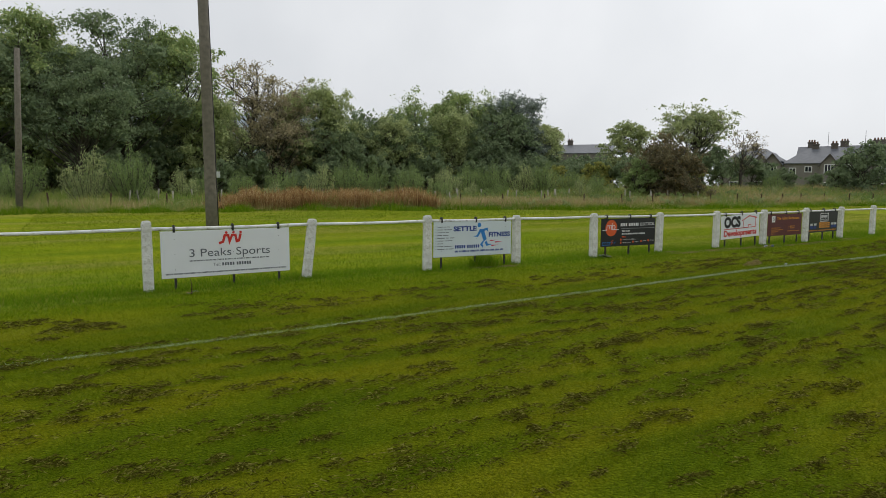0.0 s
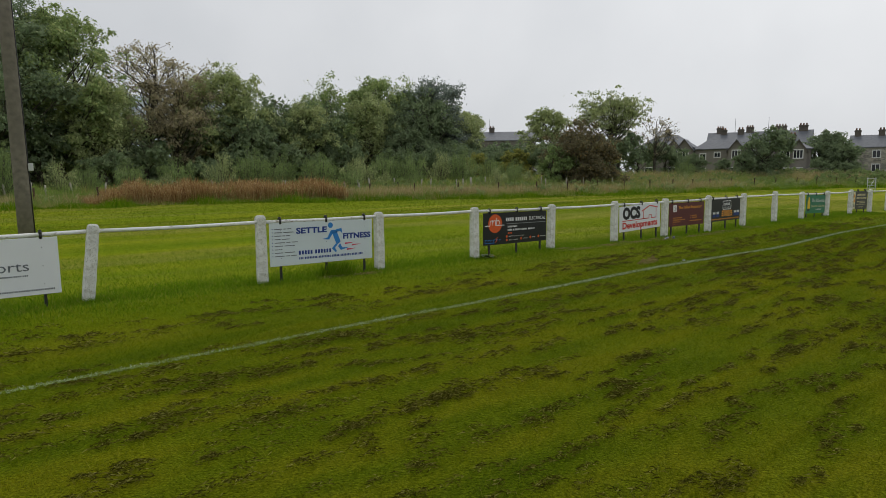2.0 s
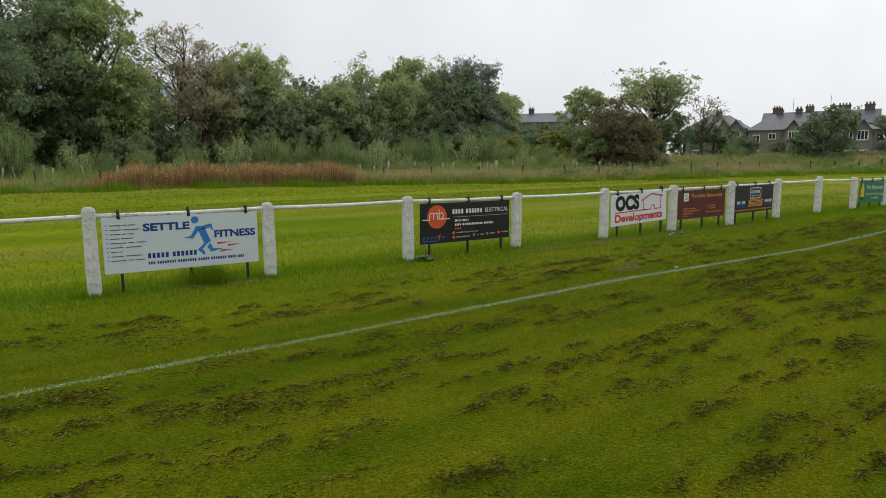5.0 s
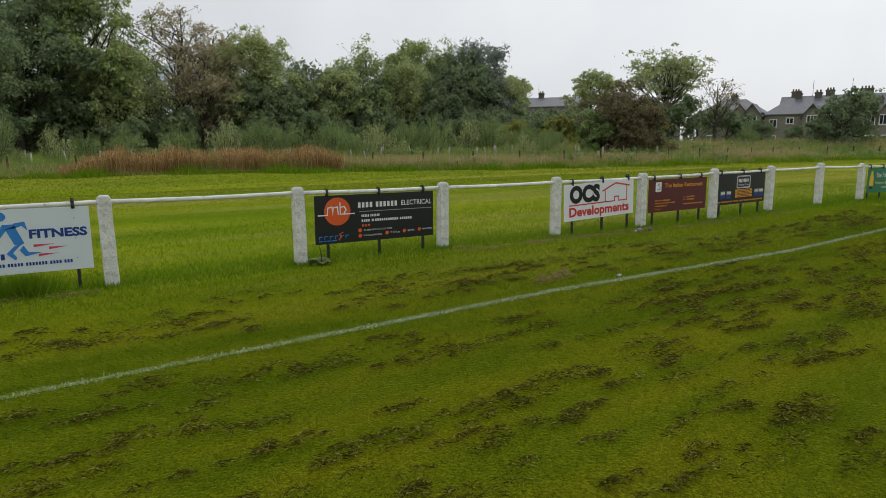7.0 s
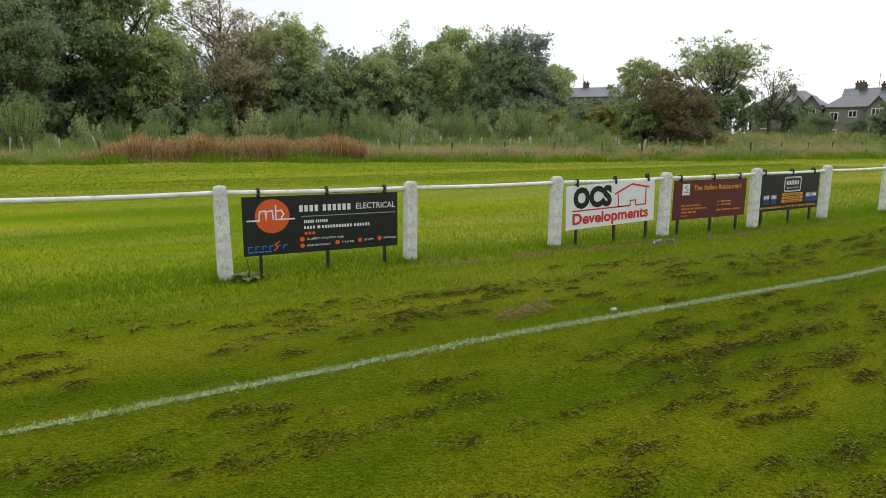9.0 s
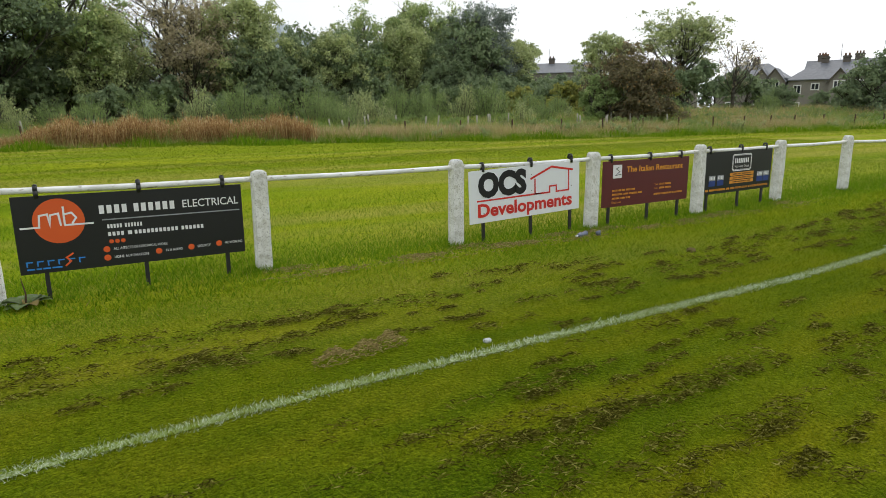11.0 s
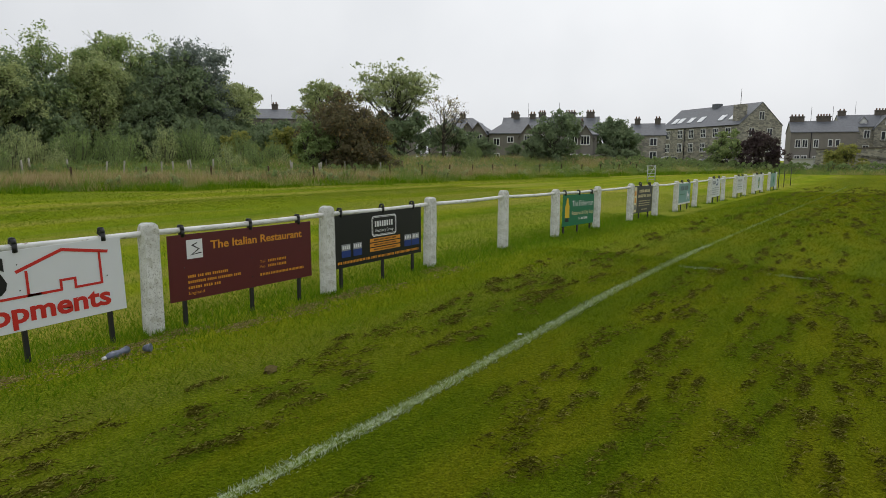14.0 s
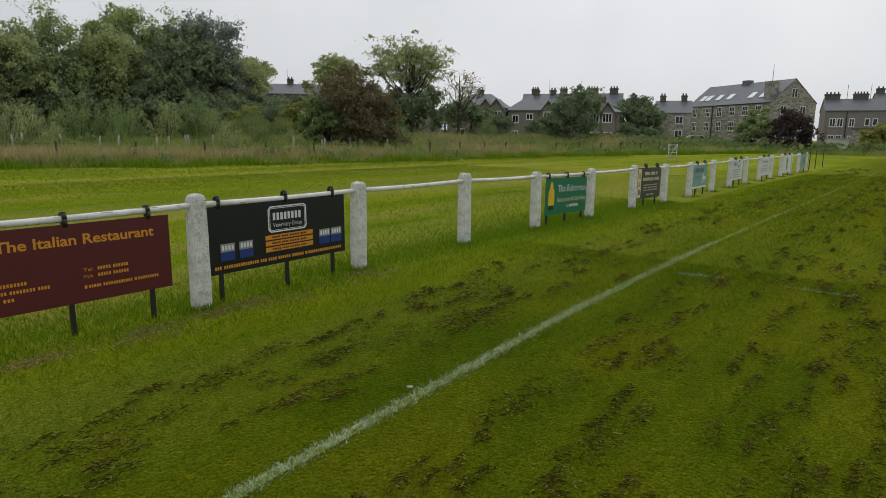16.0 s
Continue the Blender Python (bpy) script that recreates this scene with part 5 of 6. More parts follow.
# low stone shed beside the houses
shed = empty("garden_shed", facing(104.9, 42.3, 0.7, ROW_TURN), label="low stone shed with a pitched roof beside the houses", category="shed")
part("wall", gable_wall(bmesh.new(), 1.9, 1.9, 0, 3.5, -0.5, 1.3, 2.3), stone_mat, shed)
part("roof", cross_roof(1.9, 1.9, 0, 3.6, 1.35, 2.4), slate_mat, shed, "grey slate roof")
part("door", boxed(1.4, 2.2, -0.04, 0.03, -0.2, 1.5), stake_mat, shed, "dark wooden door")

# stone railway bridge with an arch
br = empty("stone_bridge", facing(134.8, 12.5, 0.0, -88.0), label="low stone arch bridge with a parapet", category="bridge")
bm = bmesh.new()
ax, ar = 13.0, 3.3
outer = [(-3, -0.5), (ax - ar, -0.5)] + [(ax - ar * math.cos(q), 0.2 + 2.4 * math.sin(q)) for q in np.linspace(0, math.pi, 15)] + [(ax + ar, -0.5), (24, -0.5), (24, 4.2), (-3, 3.4)]
a = [bm.verts.new((x, 0, z)) for x, z in outer]
c_ = [bm.verts.new((x, 5.0, z)) for x, z in outer]
bm.faces.new(a)
bm.faces.new(list(reversed(c_)))
for i in range(len(a)):
    bm.faces.new((a[i], a[(i + 1) % len(a)], c_[(i + 1) % len(a)], c_[i]))
bmesh.ops.triangulate(bm, faces=[f for f in bm.faces if len(f.verts) > 4])
part("wall", bm, stone_mat, br)
vs = []
for q0 in np.linspace(0, math.pi, 22)[:-1]:
    q1 = q0 + math.pi / 21 * 0.92
    k_ = [(ax - ar * math.cos(q0), 0.2 + 2.4 * math.sin(q0)), (ax - ar * math.cos(q1), 0.2 + 2.4 * math.sin(q1)), (ax - (ar + 0.5) * math.cos(q1), 0.2 + 2.9 * math.sin(q1)), (ax - (ar + 0.5) * math.cos(q0), 0.2 + 2.9 * math.sin(q0))]
    bm = bmesh.new()
    f0 = [bm.verts.new((x, -0.06, z)) for x, z in k_]
    f1 = [bm.verts.new((x, 0.2, z)) for x, z in k_]
    bm.faces.new(f0)
    for i in range(4):
        bm.faces.new((f0[i], f1[i], f1[(i + 1) % 4], f0[(i + 1) % 4]))
    part("voussoir", bm, brick_mat, br)
part("coping", boxed(-3, 24, -0.15, 0.35, 0, 0.2), brick_mat, br).matrix_local = pose(0, 0, 3.45, 0, -math.degrees(math.atan2(0.8, 27)), 0)

def car(x, y, z, turn, mat, label):
    c0 = empty("parked_car", pose(x, y, z, 0, 0, turn), label=label, category="car")
    bm = bmesh.new()
    side = [(-2.0, 0.3), (2.0, 0.3), (2.05, 0.75), (1.2, 0.9), (0.7, 1.42), (-1.2, 1.45), (-1.9, 0.95), (-2.05, 0.8)]
    f0 = [bm.verts.new((px, -0.82, pz)) for px, pz in side]
    f1 = [bm.verts.new((px, 0.82, pz)) for px, pz in side]
    bm.faces.new(f0)
    bm.faces.new(list(reversed(f1)))
    for i in range(8):
        bm.faces.new((f0[i], f1[i], f1[(i + 1) % 8], f0[(i + 1) % 8]))
    bmesh.ops.bevel(bm, geom=list(bm.edges), offset=0.06, segments=2, affect="EDGES")
    part("body", bm, mat, c0)
    for sy in (-0.83, 0.80):
        for pts in ([(-1.5, 0.95), (-0.1, 0.95), (-0.1, 1.34), (-1.15, 1.35)], [(0.0, 0.95), (0.98, 0.95), (0.62, 1.33), (0.0, 1.34)]):
            bm = bmesh.new()
            a_ = [bm.verts.new((px, sy, pz)) for px, pz in pts]
            b_ = [bm.verts.new((px, sy + 0.03, pz)) for px, pz in pts]
            bm.faces.new(a_)
            bm.faces.new(list(reversed(b_)))
            for i in range(4):
                bm.faces.new((a_[i], b_[i], b_[(i + 1) % 4], a_[(i + 1) % 4]))
            part("side_window", bm, dark_glass, c0)
        for px in (-1.25, 1.25):
            part("wheel", tube(bmesh.new(), [(px, sy - 0.04, 0.31), (px, sy + 0.1, 0.31)], [0.31, 0.31], 14), black_steel, c0)


car(122.0, 35.0, 0.75, -62, plain("white_car_paint", (0.7, 0.7, 0.7), 0.25, 0, 0.03, 3, 0.6, 0), "small white car parked beside the mill")
car(126.5, 29.5, 0.55, -62, plain("grey_car_paint", (0.18, 0.19, 0.21), 0.25, 0.3, 0.03, 3, 0.6, 0), "grey car parked beside the mill")

# street sign on a pole by the houses
sp = empty("street_sign", pose(116.8, 40.6, 1.2), label="pale blue sign board on a grey lamp pole", category="sign")
part("pole", tube(bmesh.new(), [(0, 0, -0.3), (0, 0, 5.2)], [0.07, 0.05], 8), galv_mat, sp)
part("plate", boxed(-0.05, 0.0, -0.2, 1.4, 1.9, 3.1), board_pale, sp)

# field gate at the margin
g0 = float(ground_z(63.6, 19.7))
gate = empty("field_gate", pose(63.65, 19.7, g0, 0, 0, -12), label="pale galvanised steel field gate standing by the margin", category="gate")
for x in (-0.55, 0.55):
    part("stile", tube(bmesh.new(), [(x, 0, -0.1), (x, 0, 1.25)], [0.035, 0.035], 8), galv_mat, gate)
for z in (0.15, 0.38, 0.62, 0.88, 1.18):
    part("bar", tube(bmesh.new(), [(-0.55, 0, z), (0.55, 0, z)], [0.024, 0.024], 8), galv_mat, gate)
part("brace", tube(bmesh.new(), [(-0.55, 0.03, 0.15), (0.55, 0.03, 1.18)], [0.02, 0.02], 8), galv_mat, gate)

# hill far behind the wood, its haze painted into the colour
hx = np.linspace(-500, 420, 240)
hz = np.interp(hx, [-500, -100, 60, 110, 150, 185, 205, 225, 260, 420], [54, 60, 66, 68, 70, 80, 76, 62, 40, 0]) + 2.2 * np.sin(hx * 0.21) + 2.2 * np.sin(hx * 0.53) + 1.6 * np.sin(hx * 1.3)
hv, hf = [], []
for x, z in zip(hx, hz):
    hv += [(x * 1.0, 480, -5), (x, 585, z), (x, 760, -5)]
for i in range(239):
    hf += [(3 * i, 3 * i + 3, 3 * i + 4, 3 * i + 1), (3 * i + 1, 3 * i + 4, 3 * i + 5, 3 * i + 2)]
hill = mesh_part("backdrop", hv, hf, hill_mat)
tagged(hill, "distant wooded hill with haze painted into its pale colour", "hill", kind="structure")

# ---- field margin: stakes, tree guards, rough growth ----
stake = None
sx_ = np.arange(-16, 92, 3.3)
for i, x in enumerate(sx_):
    y = float(np.interp(x, EDGE_X, EDGE_Y)) + 2.6
    z = float(ground_z(x, y))
    if stake is None:
        stake = part("fence_stake", tube(bmesh.new(), [(0, 0, -0.2), (0, 0, 0.6), (0.01, 0, 1.12)], [0.06, 0.055, 0.05], 8), stake_mat)
        tagged(stake, "brown wooden stake of the field fence", "fence post", "stakes along the field")
        stake.matrix_world = pose(x, y, z)
    else:
        copy_thing(stake, pose(x, y, z, random.uniform(-4, 4), random.uniform(-4, 4), 0))
wire = bmesh.new()
for hgt in (0.35, 0.7, 1.0):
    for a, c_ in zip(sx_, sx_[1:]):
        ya, yc = (float(np.interp(q, EDGE_X, EDGE_Y)) + 2.56 for q in (a, c_))
        tube(wire, [(a, ya, float(ground_z(a, ya)) + hgt), (c_, yc, float(ground_z(c_, yc)) + hgt)], [0.004, 0.004], 3, False)
wires = part("fence_wire", wire, plain("dull_wire", (0.14, 0.13, 0.11), 0.7, 0.2, 0.2, 8, 0.3, 0.0))
tagged(wires, "thin strands of plain fence wire", "fence wire", kind="stuff")
guard = None
for i in range(44):
    x = 2 + i * 1.25 + random.uniform(-0.9, 0.9)
    y = float(np.interp(x, EDGE_X, EDGE_Y)) + 6.5 + random.uniform(-1.5, 6.0)
    z = float(ground_z(x, y))
    if guard is None:
        guard = part("tree_guard", tube(bmesh.new(), [(0, 0, -0.1), (0, 0, 1.1)], [0.06, 0.055], 8), tube_mat)
        tagged(guard, "pale plastic tube guarding a young tree", "tree guard", "tree guards on the bank")
        guard.matrix_world = pose(x, y, z)
    else:
        copy_thing(guard, pose(x, y, z, random.uniform(-6, 6), random.uniform(-9, 9), 0))

# rough grass on the bank
k = 170000
x = rng.uniform(-25, 125, k)
y = np.interp(x, EDGE_X, EDGE_Y) + rng.uniform(0, 1, k) ** 1.5 * 28
h = rng.uniform(0.25, 1.15, k) * (0.8 + 0.5 * np.sin(x * 0.9 + y * 0.5) * np.sin(x * 0.37 - y * 0.8)) * np.clip((y - np.interp(x, EDGE_X, EDGE_Y)) / 1.5 + 0.35, 0, 1)
rough = arrays_part("rough_grass", blades(x, y, h, rng.uniform(0.02, 0.06, k), rng.uniform(0.2, 1.5, k)).reshape(-1, 3), 3, wild_mat)
tagged(rough, "tall rough grass and weeds on the bank", "rough grass", kind="stuff")
k = 36000
x = rng.uniform(-25, 105, k)
y = np.interp(x, EDGE_X, EDGE_Y) + rng.normal(0.0, 0.6, k) + 1.3 * np.sin(x * 0.8) * np.sin(x * 0.31 + 1)
fringe = arrays_part("grass_fringe", blades(x, y, rng.uniform(0.12, 0.55, k) * (0.75 + 0.6 * np.sin(x * 1.9) * np.sin(x * 0.7)), rng.uniform(0.03, 0.06, k), rng.uniform(0.2, 0.8, k)).reshape(-1, 3), 3, lush_mat)
tagged(fringe, "lush green grass along the field edge", "grass", kind="stuff")

k = 62000
x = np.concatenate([rng.uniform(24, 66, 30)[rng.integers(0, 30, 24000)] + rng.normal(0, 0.9, 24000), rng.uniform(30, 122, 40)[rng.integers(0, 40, 26000)] + rng.normal(0, 1.1, 26000), rng.normal(30, 5.5, 8000), rng.uniform(-12, 12, 4000)])
y = np.interp(x, EDGE_X, EDGE_Y) + np.concatenate([rng.uniform(1.2, 1.8, 24000) + rng.uniform(0, 1, 24000) ** 1.6 * 5, rng.uniform(7, 22, 26000), rng.uniform(0.8, 4.5, 12000)])
pale = arrays_part("seeding_grass", blades(x, y, rng.uniform(0.35, 0.95, k) * np.interp(x, [55, 70], [1.0, 1.35]), rng.uniform(0.025, 0.05, k), rng.uniform(0.1, 0.9, k)).reshape(-1, 3), 3, straw_mat)
tagged(pale, "pale pinkish seeding grass on the bank crest", "rough grass", kind="stuff")
k = 16000
x = rng.uniform(101, 109, k)
y = rng.uniform(-34, 24, k)
end = arrays_part("rough_grass", blades(x, y, rng.uniform(0.2, 0.9, k), rng.uniform(0.03, 0.07, k), rng.uniform(0.2, 1.2, k)).reshape(-1, 3), 3, wild_mat)
tagged(end, "rough grass along the far end of the field", "rough grass", kind="stuff")
# rusty dock seed heads
k = 20000
x = rng.uniform(9.5, 24.6, k)
y = np.interp(x, EDGE_X, EDGE_Y) + 0.6 + rng.uniform(0, 1, k) * 3.6
h = 1.16 * (0.88 + 0.16 * np.sin(x * 1.7) + 0.14 * np.sin(x * 4.1 + 1) + rng.normal(0, 0.2, k)) * np.clip((x - 9.0) / 5.0 + 0.3, 0, 1)
v1 = blades(x, y, h, rng.uniform(0.03, 0.06, k), rng.uniform(0.05, 0.35, k))
top_ = v1[:, 2].copy()
k2 = 3
qs = []
for j in range(k2):
    c_ = v1[:, 0] * (0.12 + 0.25 * j) + top_ * (0.88 - 0.25 * j)
    d = rng.normal(size=(k, 3)) * np.array([0.022, 0.022, 0.05])
    e = rng.normal(size=(k, 3)) * np.array([0.022, 0.022, 0.05])
    qs.append(np.stack([c_ - d, c_ + e, c_ + d * 0.6 + np.array([0, 0, 0.08])], 1))
dock = arrays_part("dock_seed_heads", np.concatenate([v1] + qs).reshape(-1, 3), 3, dock_mat)
tagged(dock, "rust brown stand of dead dock stems", "dock plants", kind="stuff")

# ---- mown turf near the walk ----
def scatter(k, x0, x1, y0, y1):
    return rng.uniform(x0, x1, k), rng.uniform(y0, y1, k)


xs, ys = [], []
for k, x0, x1, y0, y1 in ((490000, -1.0, 26.0, 2.2, 9.6), (190000, 1.0, 24.0, -1.5, 2.3), (180000, 25, 52, -3, 9.6), (40000, 50, 85, -12, 9.6)):
    a, c_ = scatter(k, x0, x1, y0, y1)
    xs.append(a)
    ys.append(c_)
x, y = np.concatenate(xs), np.concatenate(ys)
far = np.clip((x - 24.5) / 8, 0, 1)
h = rng.uniform(0.014, 0.042, len(x))
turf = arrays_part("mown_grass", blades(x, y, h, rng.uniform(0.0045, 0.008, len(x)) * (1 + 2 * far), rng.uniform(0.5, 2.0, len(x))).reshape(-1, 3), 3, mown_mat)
tagged(turf, "short mown grass blades of the pitch", "grass", kind="stuff")
k = 210000
x, y = scatter(k, -2, 46, 10.3, 26)
x[150000:], y[150000:] = scatter(60000, 0, 72, 25, 43)
keep = y < np.interp(x, EDGE_X, EDGE_Y)
x, y = x[keep], y[keep]
k = len(x)
deep = np.clip((y - 18) / 12, 0, 1)
meadow = arrays_part("field_grass", blades(x, y, rng.uniform(0.018, 0.042, k) * (1 + 0.9 * deep), rng.uniform(0.007, 0.013, k) * (1 + 2.2 * deep), rng.uniform(0.8, 2.5, k)).reshape(-1, 3), 3, field_blade_mat)
tagged(meadow, "fresh green grass of the field behind the barrier", "grass", kind="stuff")
# longer grass under and behind the barrier
k = 170000
x = rng.uniform(-1, 34, k)
y = FENCE_Y + rng.normal(0.1, 0.55, k) + np.where(rng.random(k) < 0.35, rng.uniform(0, 5, k), 0)
near = np.exp(-((y - FENCE_Y) / 0.4) ** 2)
h = rng.uniform(0.02, 0.055, k) * (1 + 0.5 * near)
lush = arrays_part("long_grass", blades(x, y, h, rng.uniform(0.006, 0.012, k), rng.uniform(0.3, 1.1, k)).reshape(-1, 3), 3, lush_mat)
tagged(lush, "longer lush grass beneath the barrier", "grass", kind="stuff")
# tufts at the feet of posts and legs
xs, ys, hs = [], [], []
for px in POST_X + [8.9, 9.0, 3.9, 5.3, 5.0]:
    k = 900 if px in (8.9, 9.0) else 320
    tall = 0.24 if px in (8.9, 9.0) else 0.075
    xs.append(px + rng.normal(0, 0.13, k))
    ys.append(FENCE_Y + rng.normal(-0.02, 0.1, k))
    hs.append(rng.uniform(0.5, 1.25, k) * tall)
x, y, h = map(np.concatenate, (xs, ys, hs))
tufts = arrays_part("grass_tufts", blades(x, y, h, rng.uniform(0.006, 0.011, len(x)), rng.uniform(0.2, 0.9, len(x))).reshape(-1, 3), 3, lush_mat)
tagged(tufts, "uncut grass tufts at the post feet", "grass", kind="stuff")

# white touchline and the faint cross line, painted on the grass
lx = np.arange(-6, 62, 0.25)
vs, fs = [], []
for i, x in enumerate(lx):
    y = float(line_y(x))
    for o in (-0.036, 0.036):
        vs.append((x, y + o + 0.008 * math.sin(x * 9 + o), float(ground_z(x, y)) + 0.006))
    if i:
        fs.append((2 * i - 2, 2 * i, 2 * i + 1, 2 * i - 1))
chalk_mat, n, l, b = material("line_paint", 0.9, 0, 0.1)
cov = ramp(n, l, noise_tex(n, l, 30.0, 6.0), [(0.44, (0, 0, 0)), (0.66, (0.75, 0.75, 0.75))])
worn = ramp(n, l, noise_tex(n, l, 0.9, 4.0, (1, 0.1, 0.1), 4.0), [(0.38, (0.25, 0.25, 0.25)), (0.6, (0.85, 0.85, 0.85))])
cov = mixed(n, l, 1.0, cov, worn, "MULTIPLY")
along = n.new("ShaderNodeSeparateXYZ")
l.new(n.new("ShaderNodeTexCoord").outputs["Object"], along.inputs["Vector"])
fresh = n.new("ShaderNodeMapRange")
fresh.inputs["From Max"].default_value = 70.0
l.new(along.outputs["X"], fresh.inputs["Value"])
cov = mixed(n, l, 1.0, cov, ramp(n, l, fresh.outputs["Result"], [(0.0, (0.5, 0.5, 0.5)), (0.12, (0.65, 0.65, 0.65)), (0.19, (1, 1, 1)), (0.29, (1, 1, 1)), (0.35, (0.3, 0.3, 0.3)), (1.0, (0.2, 0.2, 0.2))]), "MULTIPLY")
l.new(mixed(n, l, cov, (0.14, 0.20, 0.006), (0.62, 0.68, 0.58)), b.inputs["Base Color"])
chalk = mesh_part("touchline", vs, fs, chalk_mat)
tagged(chalk, "white painted touchline worn into the turf", "pitch marking", kind="structure")
k = 52000
x = np.concatenate([rng.uniform(0, 28, k - 4000), rng.uniform(28, 60, 4000)])
x = x[rng.random(k) < np.interp(x, [0, 7, 10, 13, 20, 24, 28, 60], [0.24, 0.32, 0.45, 0.85, 1.0, 0.45, 0.2, 0.14])]
k = len(x)
y = line_y(x) + np.clip(rng.normal(0, 0.03, k), -0.075, 0.075)
white = arrays_part("painted_grass", blades(x, y, rng.uniform(0.008, 0.028, k), rng.uniform(0.005, 0.009, k), rng.uniform(0.5, 1.8, k)).reshape(-1, 3), 3, white_mat)
tagged(white, "grass blades whitened by line paint", "pitch marking", kind="stuff")
k = 3000
f = rng.uniform(0, 1, k)
x = 25.3 + 0.35 * f + rng.normal(0, 0.03, k)
y = 7.1 - 9.0 * f
keep = np.sin(f * 47) + rng.normal(0, 0.4, k) > 0.35
cross = arrays_part("painted_grass", blades(x[keep], y[keep], rng.uniform(0.015, 0.04, keep.sum()), np.full(keep.sum(), 0.008), rng.uniform(0.2, 1.0, keep.sum())).reshape(-1, 3), 3, white_mat)
tagged(cross, "faint white cross line on the turf", "pitch marking", kind="stuff")

# clumps of dead cut grass left in rows by the mower
def clump_blades(cx, cy, lx_, ly_, hh, per, length=0.07, thin=0.0016):
    """Tangled strands heaped on low mounds: each strand two slim triangles, bent in the middle."""
    k = len(cx) * per
    ix = np.repeat(np.arange(len(cx)), per)
    gx_ = np.clip(rng.normal(size=k), -2, 2)
    gy_ = np.clip(rng.normal(size=k), -2, 2)
    x = cx[ix] + gx_ * lx_[ix] + 0.35 * gy_ * ly_[ix]
    y = cy[ix] + gy_ * ly_[ix]
    z = ground_z(x, y) + 0.014 + hh[ix] * np.exp(-0.45 * (gx_ ** 2 + gy_ ** 2)) * rng.uniform(0.45, 1.0, k)
    a = rng.normal(0, 0.9, k)
    L = rng.uniform(0.4, 1.3, k) * length
    d = np.stack([np.cos(a) * L, np.sin(a) * L, rng.normal(0, 0.2, k) * L], -1)
    q = np.stack([-np.sin(a) * thin, np.cos(a) * thin, np.full(k, 0.003)], -1)
    c_ = np.stack([x, y, z], -1)
    top_ = c_ + np.stack([rng.normal(0, 0.12, k) * L, rng.normal(0, 0.12, k) * L, rng.uniform(0.0, 0.22, k) * L], -1)
    return np.stack([c_ - d / 2, top_ - q, top_ + q, c_ + d / 2, top_ + q, top_ - q], 1)


rows_y = np.array([-1.2, -0.4, 0.5, 1.2, 1.9, 2.6, 3.2, 3.9, 4.6, 5.2, 5.9, 6.5, 7.9, 8.4])
k = 2300
mx = np.concatenate([rng.uniform(-0.5, 26, 1650), rng.uniform(26, 60, 650)])
my = rows_y[rng.integers(0, len(rows_y), k)] + rng.normal(0, 0.22, k)
ms_ = rng.uniform(0.0, 1, k) ** 1.8
ix = np.repeat(np.arange(k), 4)
cx = mx[ix] + rng.normal(0, 0.24, k * 4) * (0.5 + ms_[ix])
cy = my[ix] + rng.normal(0, 0.03, k * 4) * (0.6 + ms_[ix])
size_ = (0.3 + ms_[ix]) * rng.uniform(0.5, 1.2, k * 4)
clip1 = arrays_part("grass_clippings", clump_blades(cx, cy, 0.018 + 0.066 * size_, 0.009 + 0.018 * size_, 0.016 + 0.055 * size_, 27, 0.064).reshape(-1, 3), 3, clip_mat)
tagged(clip1, "dark dead clippings left in rows on the turf", "grass clippings", kind="stuff")
strx = np.concatenate([rng.normal(c0, 0.28, 34) for c0 in (14.8, 15.9, 16.9, 17.9, 18.3, 20.1, 21.6, 23.0)])
stry = 9.62 + rng.normal(0, 0.07, 272) + 0.06 * np.sin(strx * 3)
straw = arrays_part("straw_litter", clump_blades(strx, stry, np.full(272, 0.08), np.full(272, 0.03), np.full(272, 0.004), 5, 0.05).reshape(-1, 3), 3, hay_mat)
tagged(straw, "thin drift of straw below the boards", "dried grass", kind="stuff")
hcx = np.array([14.15, 14.38, 14.58, 15.9, 16.1, 17.1, 17.4, 18.1, 19.0, 19.5, 20.4, 21.0, 18.6, 21.4, 8.8, 9.4, 15.0, 14.6, 16.75, 22.9])
hcy = np.array([7.5, 7.53, 7.58, 9.75, 9.7, 9.75, 9.7, 9.9, 9.9, 9.65, 9.75, 9.8, 9.8, 9.85, 9.9, 9.8, 9.6, 9.9, 9.9, 9.85])
hay = arrays_part("hay_clumps", clump_blades(hcx, hcy, np.array([0.065] * 3 + [0.14] * 17), np.array([0.045] * 3 + [0.06] * 17), np.array([0.10, 0.11, 0.12] + [0.012] * 17), 240, 0.05).reshape(-1, 3), 3, hay_mat)
tagged(hay, "straw-coloured clumps of dried cut grass", "dried grass", kind="stuff")

# litter: a crushed bottle and its cap side by side under the boards
bot = empty("plastic_bottle", pose(18.29, 9.66, float(ground_z(18.29, 9.66)) + 0.035, 0, 90, 200), label="crushed clear plastic bottle lying in the grass", category="bottle")
clear = plain("bottle_plastic", (0.13, 0.15, 0.21), 0.3, 0, 0.4, 30, 0.6, 0.3)
part("body", tube(bmesh.new(), [(0, 0, -0.13), (0, 0, -0.12), (0.006, 0, -0.04), (0, 0.004, 0.03), (0, 0, 0.07), (0, 0, 0.11)], [0.02, 0.034, 0.028, 0.034, 0.03, 0.013], 12), clear, bot)
part("neck", tube(bmesh.new(), [(0, 0, 0.11), (0, 0, 0.135)], [0.014, 0.014], 10), ink["white"], bot)
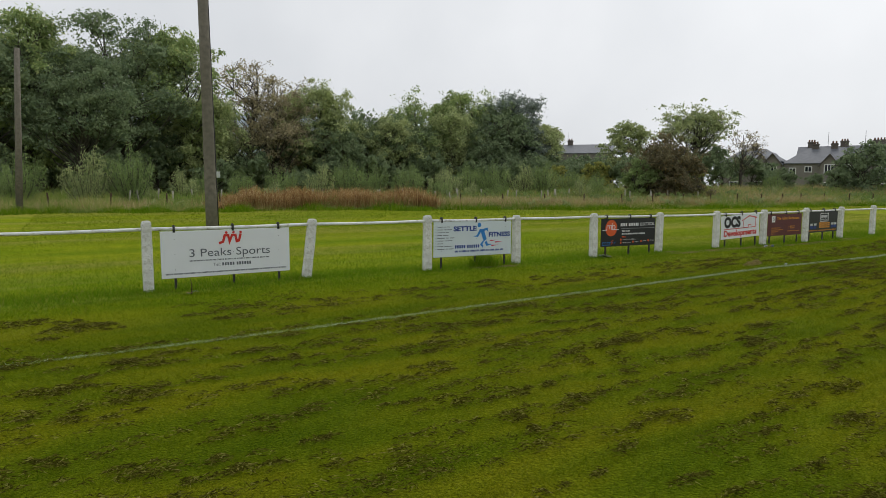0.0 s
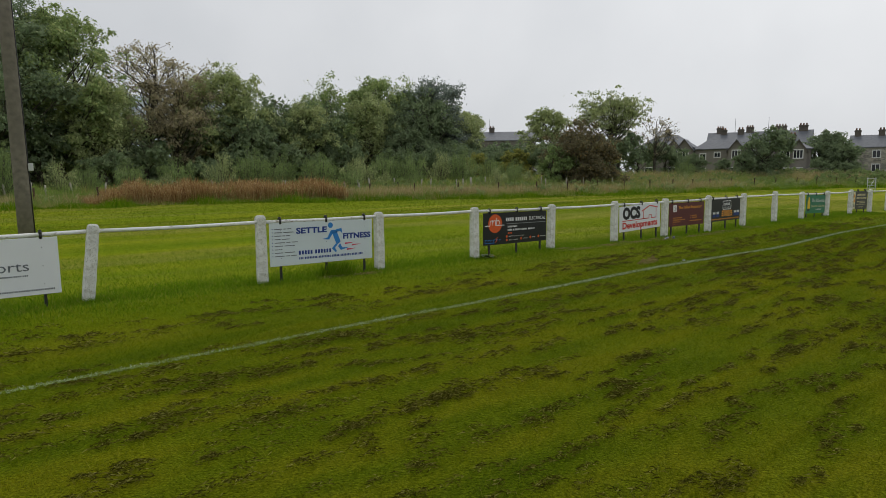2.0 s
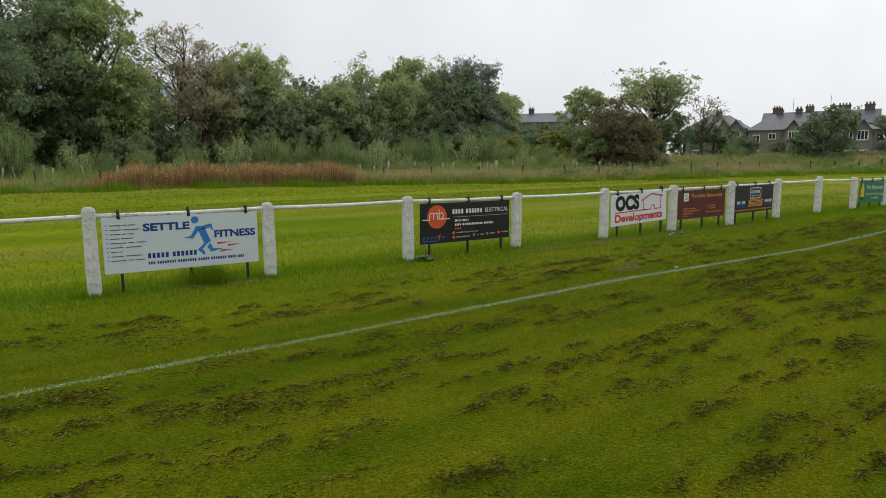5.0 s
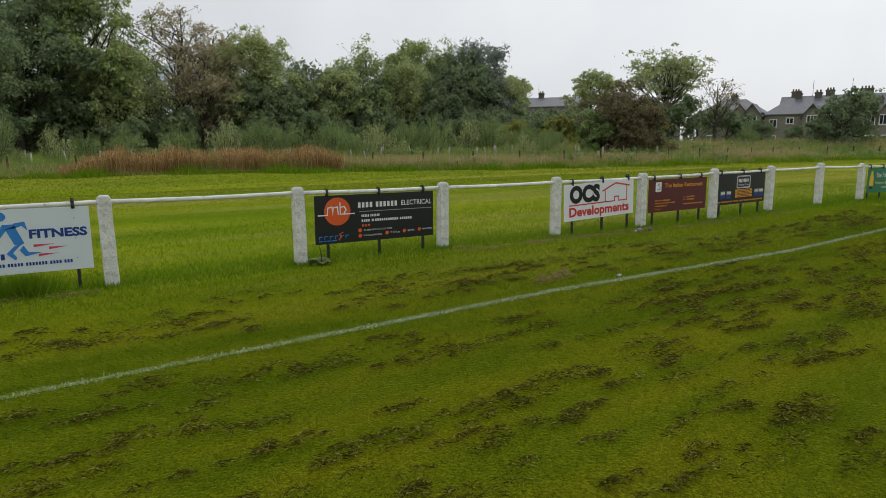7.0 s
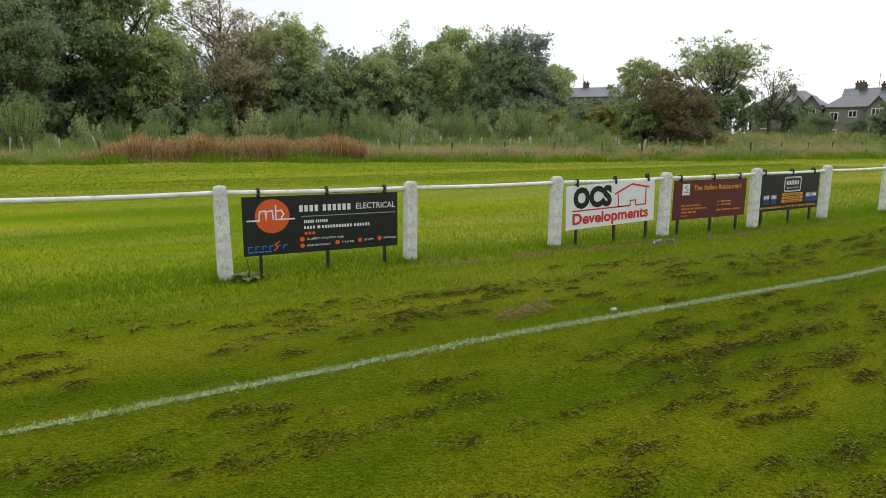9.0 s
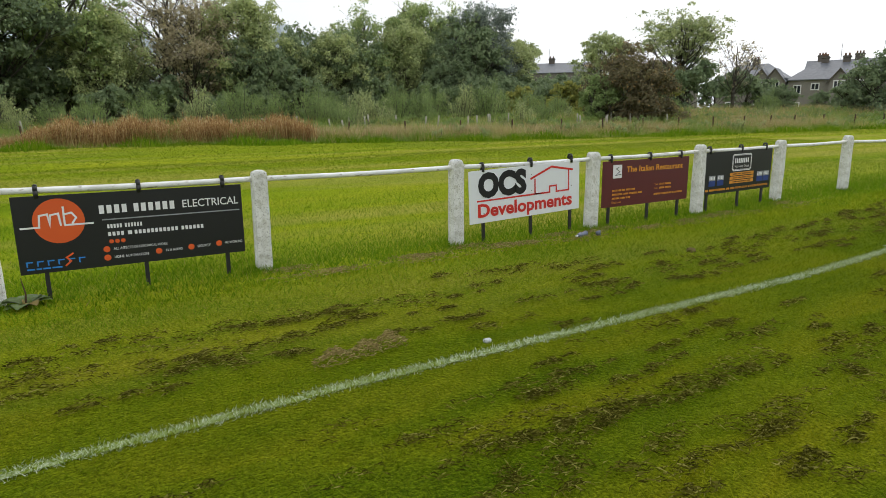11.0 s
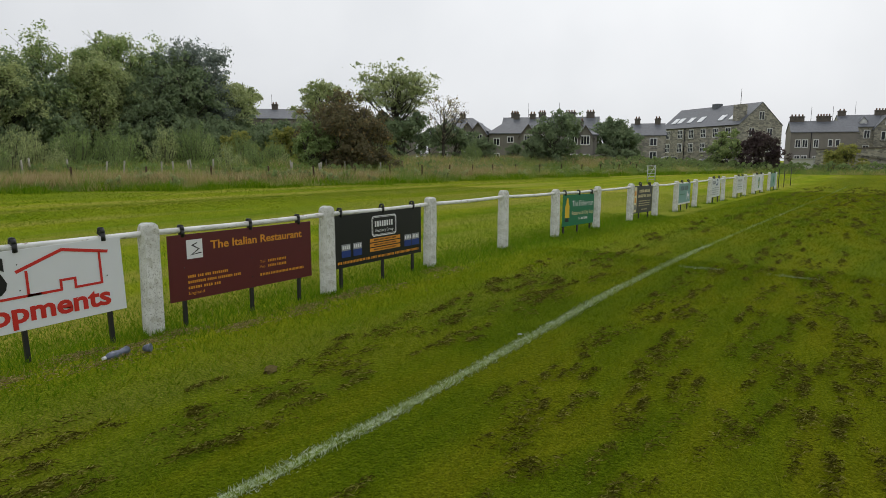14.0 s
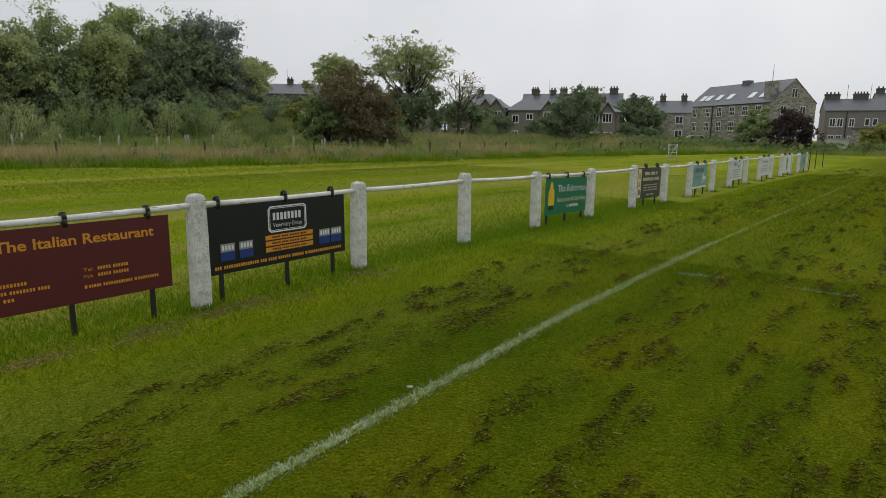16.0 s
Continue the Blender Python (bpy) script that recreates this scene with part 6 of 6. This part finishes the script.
tub = part("plastic_cup", tube(bmesh.new(), [(0, 0, 0), (0, 0, 0.02), (0, 0, 0.06)], [0.025, 0.03, 0.036], 14), clear)
tub.matrix_world = pose(18.5, 9.62, float(ground_z(18.5, 9.62)) + 0.035, 80, 0, 40)
tagged(tub, "small discarded plastic cup lying in the grass", "cup")

# broad-leaved dock weed at the foot of a post, and scraps on the turf
def dock_weed(x, y, label, count=9, size=0.16, seed=3):
    r = random.Random(seed)
    w0 = empty("dock_weed", pose(x, y, float(ground_z(x, y))), label=label, category="weed")
    for i in range(count):
        a, ln, up = r.uniform(0, 6.28), size * r.uniform(0.7, 1.2), r.uniform(0.25, 0.9)
        vs_, fs_ = [], []
        for j in range(6):
            f = j / 5
            wd = 0.34 * ln * math.sin(math.pi * min(f * 0.9 + 0.08, 1)) + 0.002
            cx_, cz_ = ln * f, ln * up * f * (1.25 - f) + 0.01
            for sg, dz in ((-1, 0.18), (0, 0.0), (1, 0.18)):
                vs_.append((math.cos(a) * cx_ - math.sin(a) * wd * sg, math.sin(a) * cx_ + math.cos(a) * wd * sg, cz_ + dz * wd))
        for j in range(5):
            for q in (0, 1):
                fs_.append((3 * j + q, 3 * j + q + 1, 3 * j + q + 4, 3 * j + q + 3))
        mesh_part("leaf", vs_, fs_, weed_mat if i % 4 else hay_mat, w0)
    part("stalk", tube(bmesh.new(), [(0, 0, 0), (0.01, 0, 0.12), (-0.01, 0.01, 0.25)], [0.009, 0.007, 0.003], 6), stake_mat, w0, "brown dead stalk")


weed_mat = plain("weed_leaf", (0.10, 0.15, 0.035), 0.55, 0, 0.3, 20, 0.3, 0.2)
dock_weed(12.33, 9.93, "broad-leaved dock weed beside a concrete post", 11, 0.18, 3)
dock_weed(3.15, 9.55, "small broad-leaved weed in the turf", 6, 0.10, 5)


def lump(name, x, y, r_, mat, seed, label, category, squash=0.55):
    r = random.Random(seed)
    bm = bmesh.new()
    bmesh.ops.create_icosphere(bm, subdivisions=2, radius=r_)
    for v_ in bm.verts:
        q = 1 + r.uniform(-0.3, 0.3)
        v_.co = Vector((v_.co.x * q * 1.3, v_.co.y * q, v_.co.z * q * squash))
    ob = part(name, bm, mat)
    ob.matrix_world = pose(x, y, float(ground_z(x, y)) + r_ * squash * 0.45, 0, 0, seed * 40)
    return tagged(ob, label, category)


paper_mat = plain("damp_paper", (0.52, 0.54, 0.55), 0.9, 0, 0.15, 40, 0.2, 0.2)
lump("crumpled_paper", 15.23, 7.30, 0.024, paper_mat, 4, "crumpled white paper lying on the touchline", "litter", 0.8)
lump("turf_clod", 18.9, 8.48, 0.05, plain("dry_clod", (0.13, 0.105, 0.035), 0.95, 0, 0.4, 60, 0.1, 0.8), 5, "dry clod of dead turf on the grass", "turf clod")
lump("paper_scrap", 20.9, 7.36, 0.018, paper_mat, 7, "small white scrap lying on the touchline", "litter", 0.5)
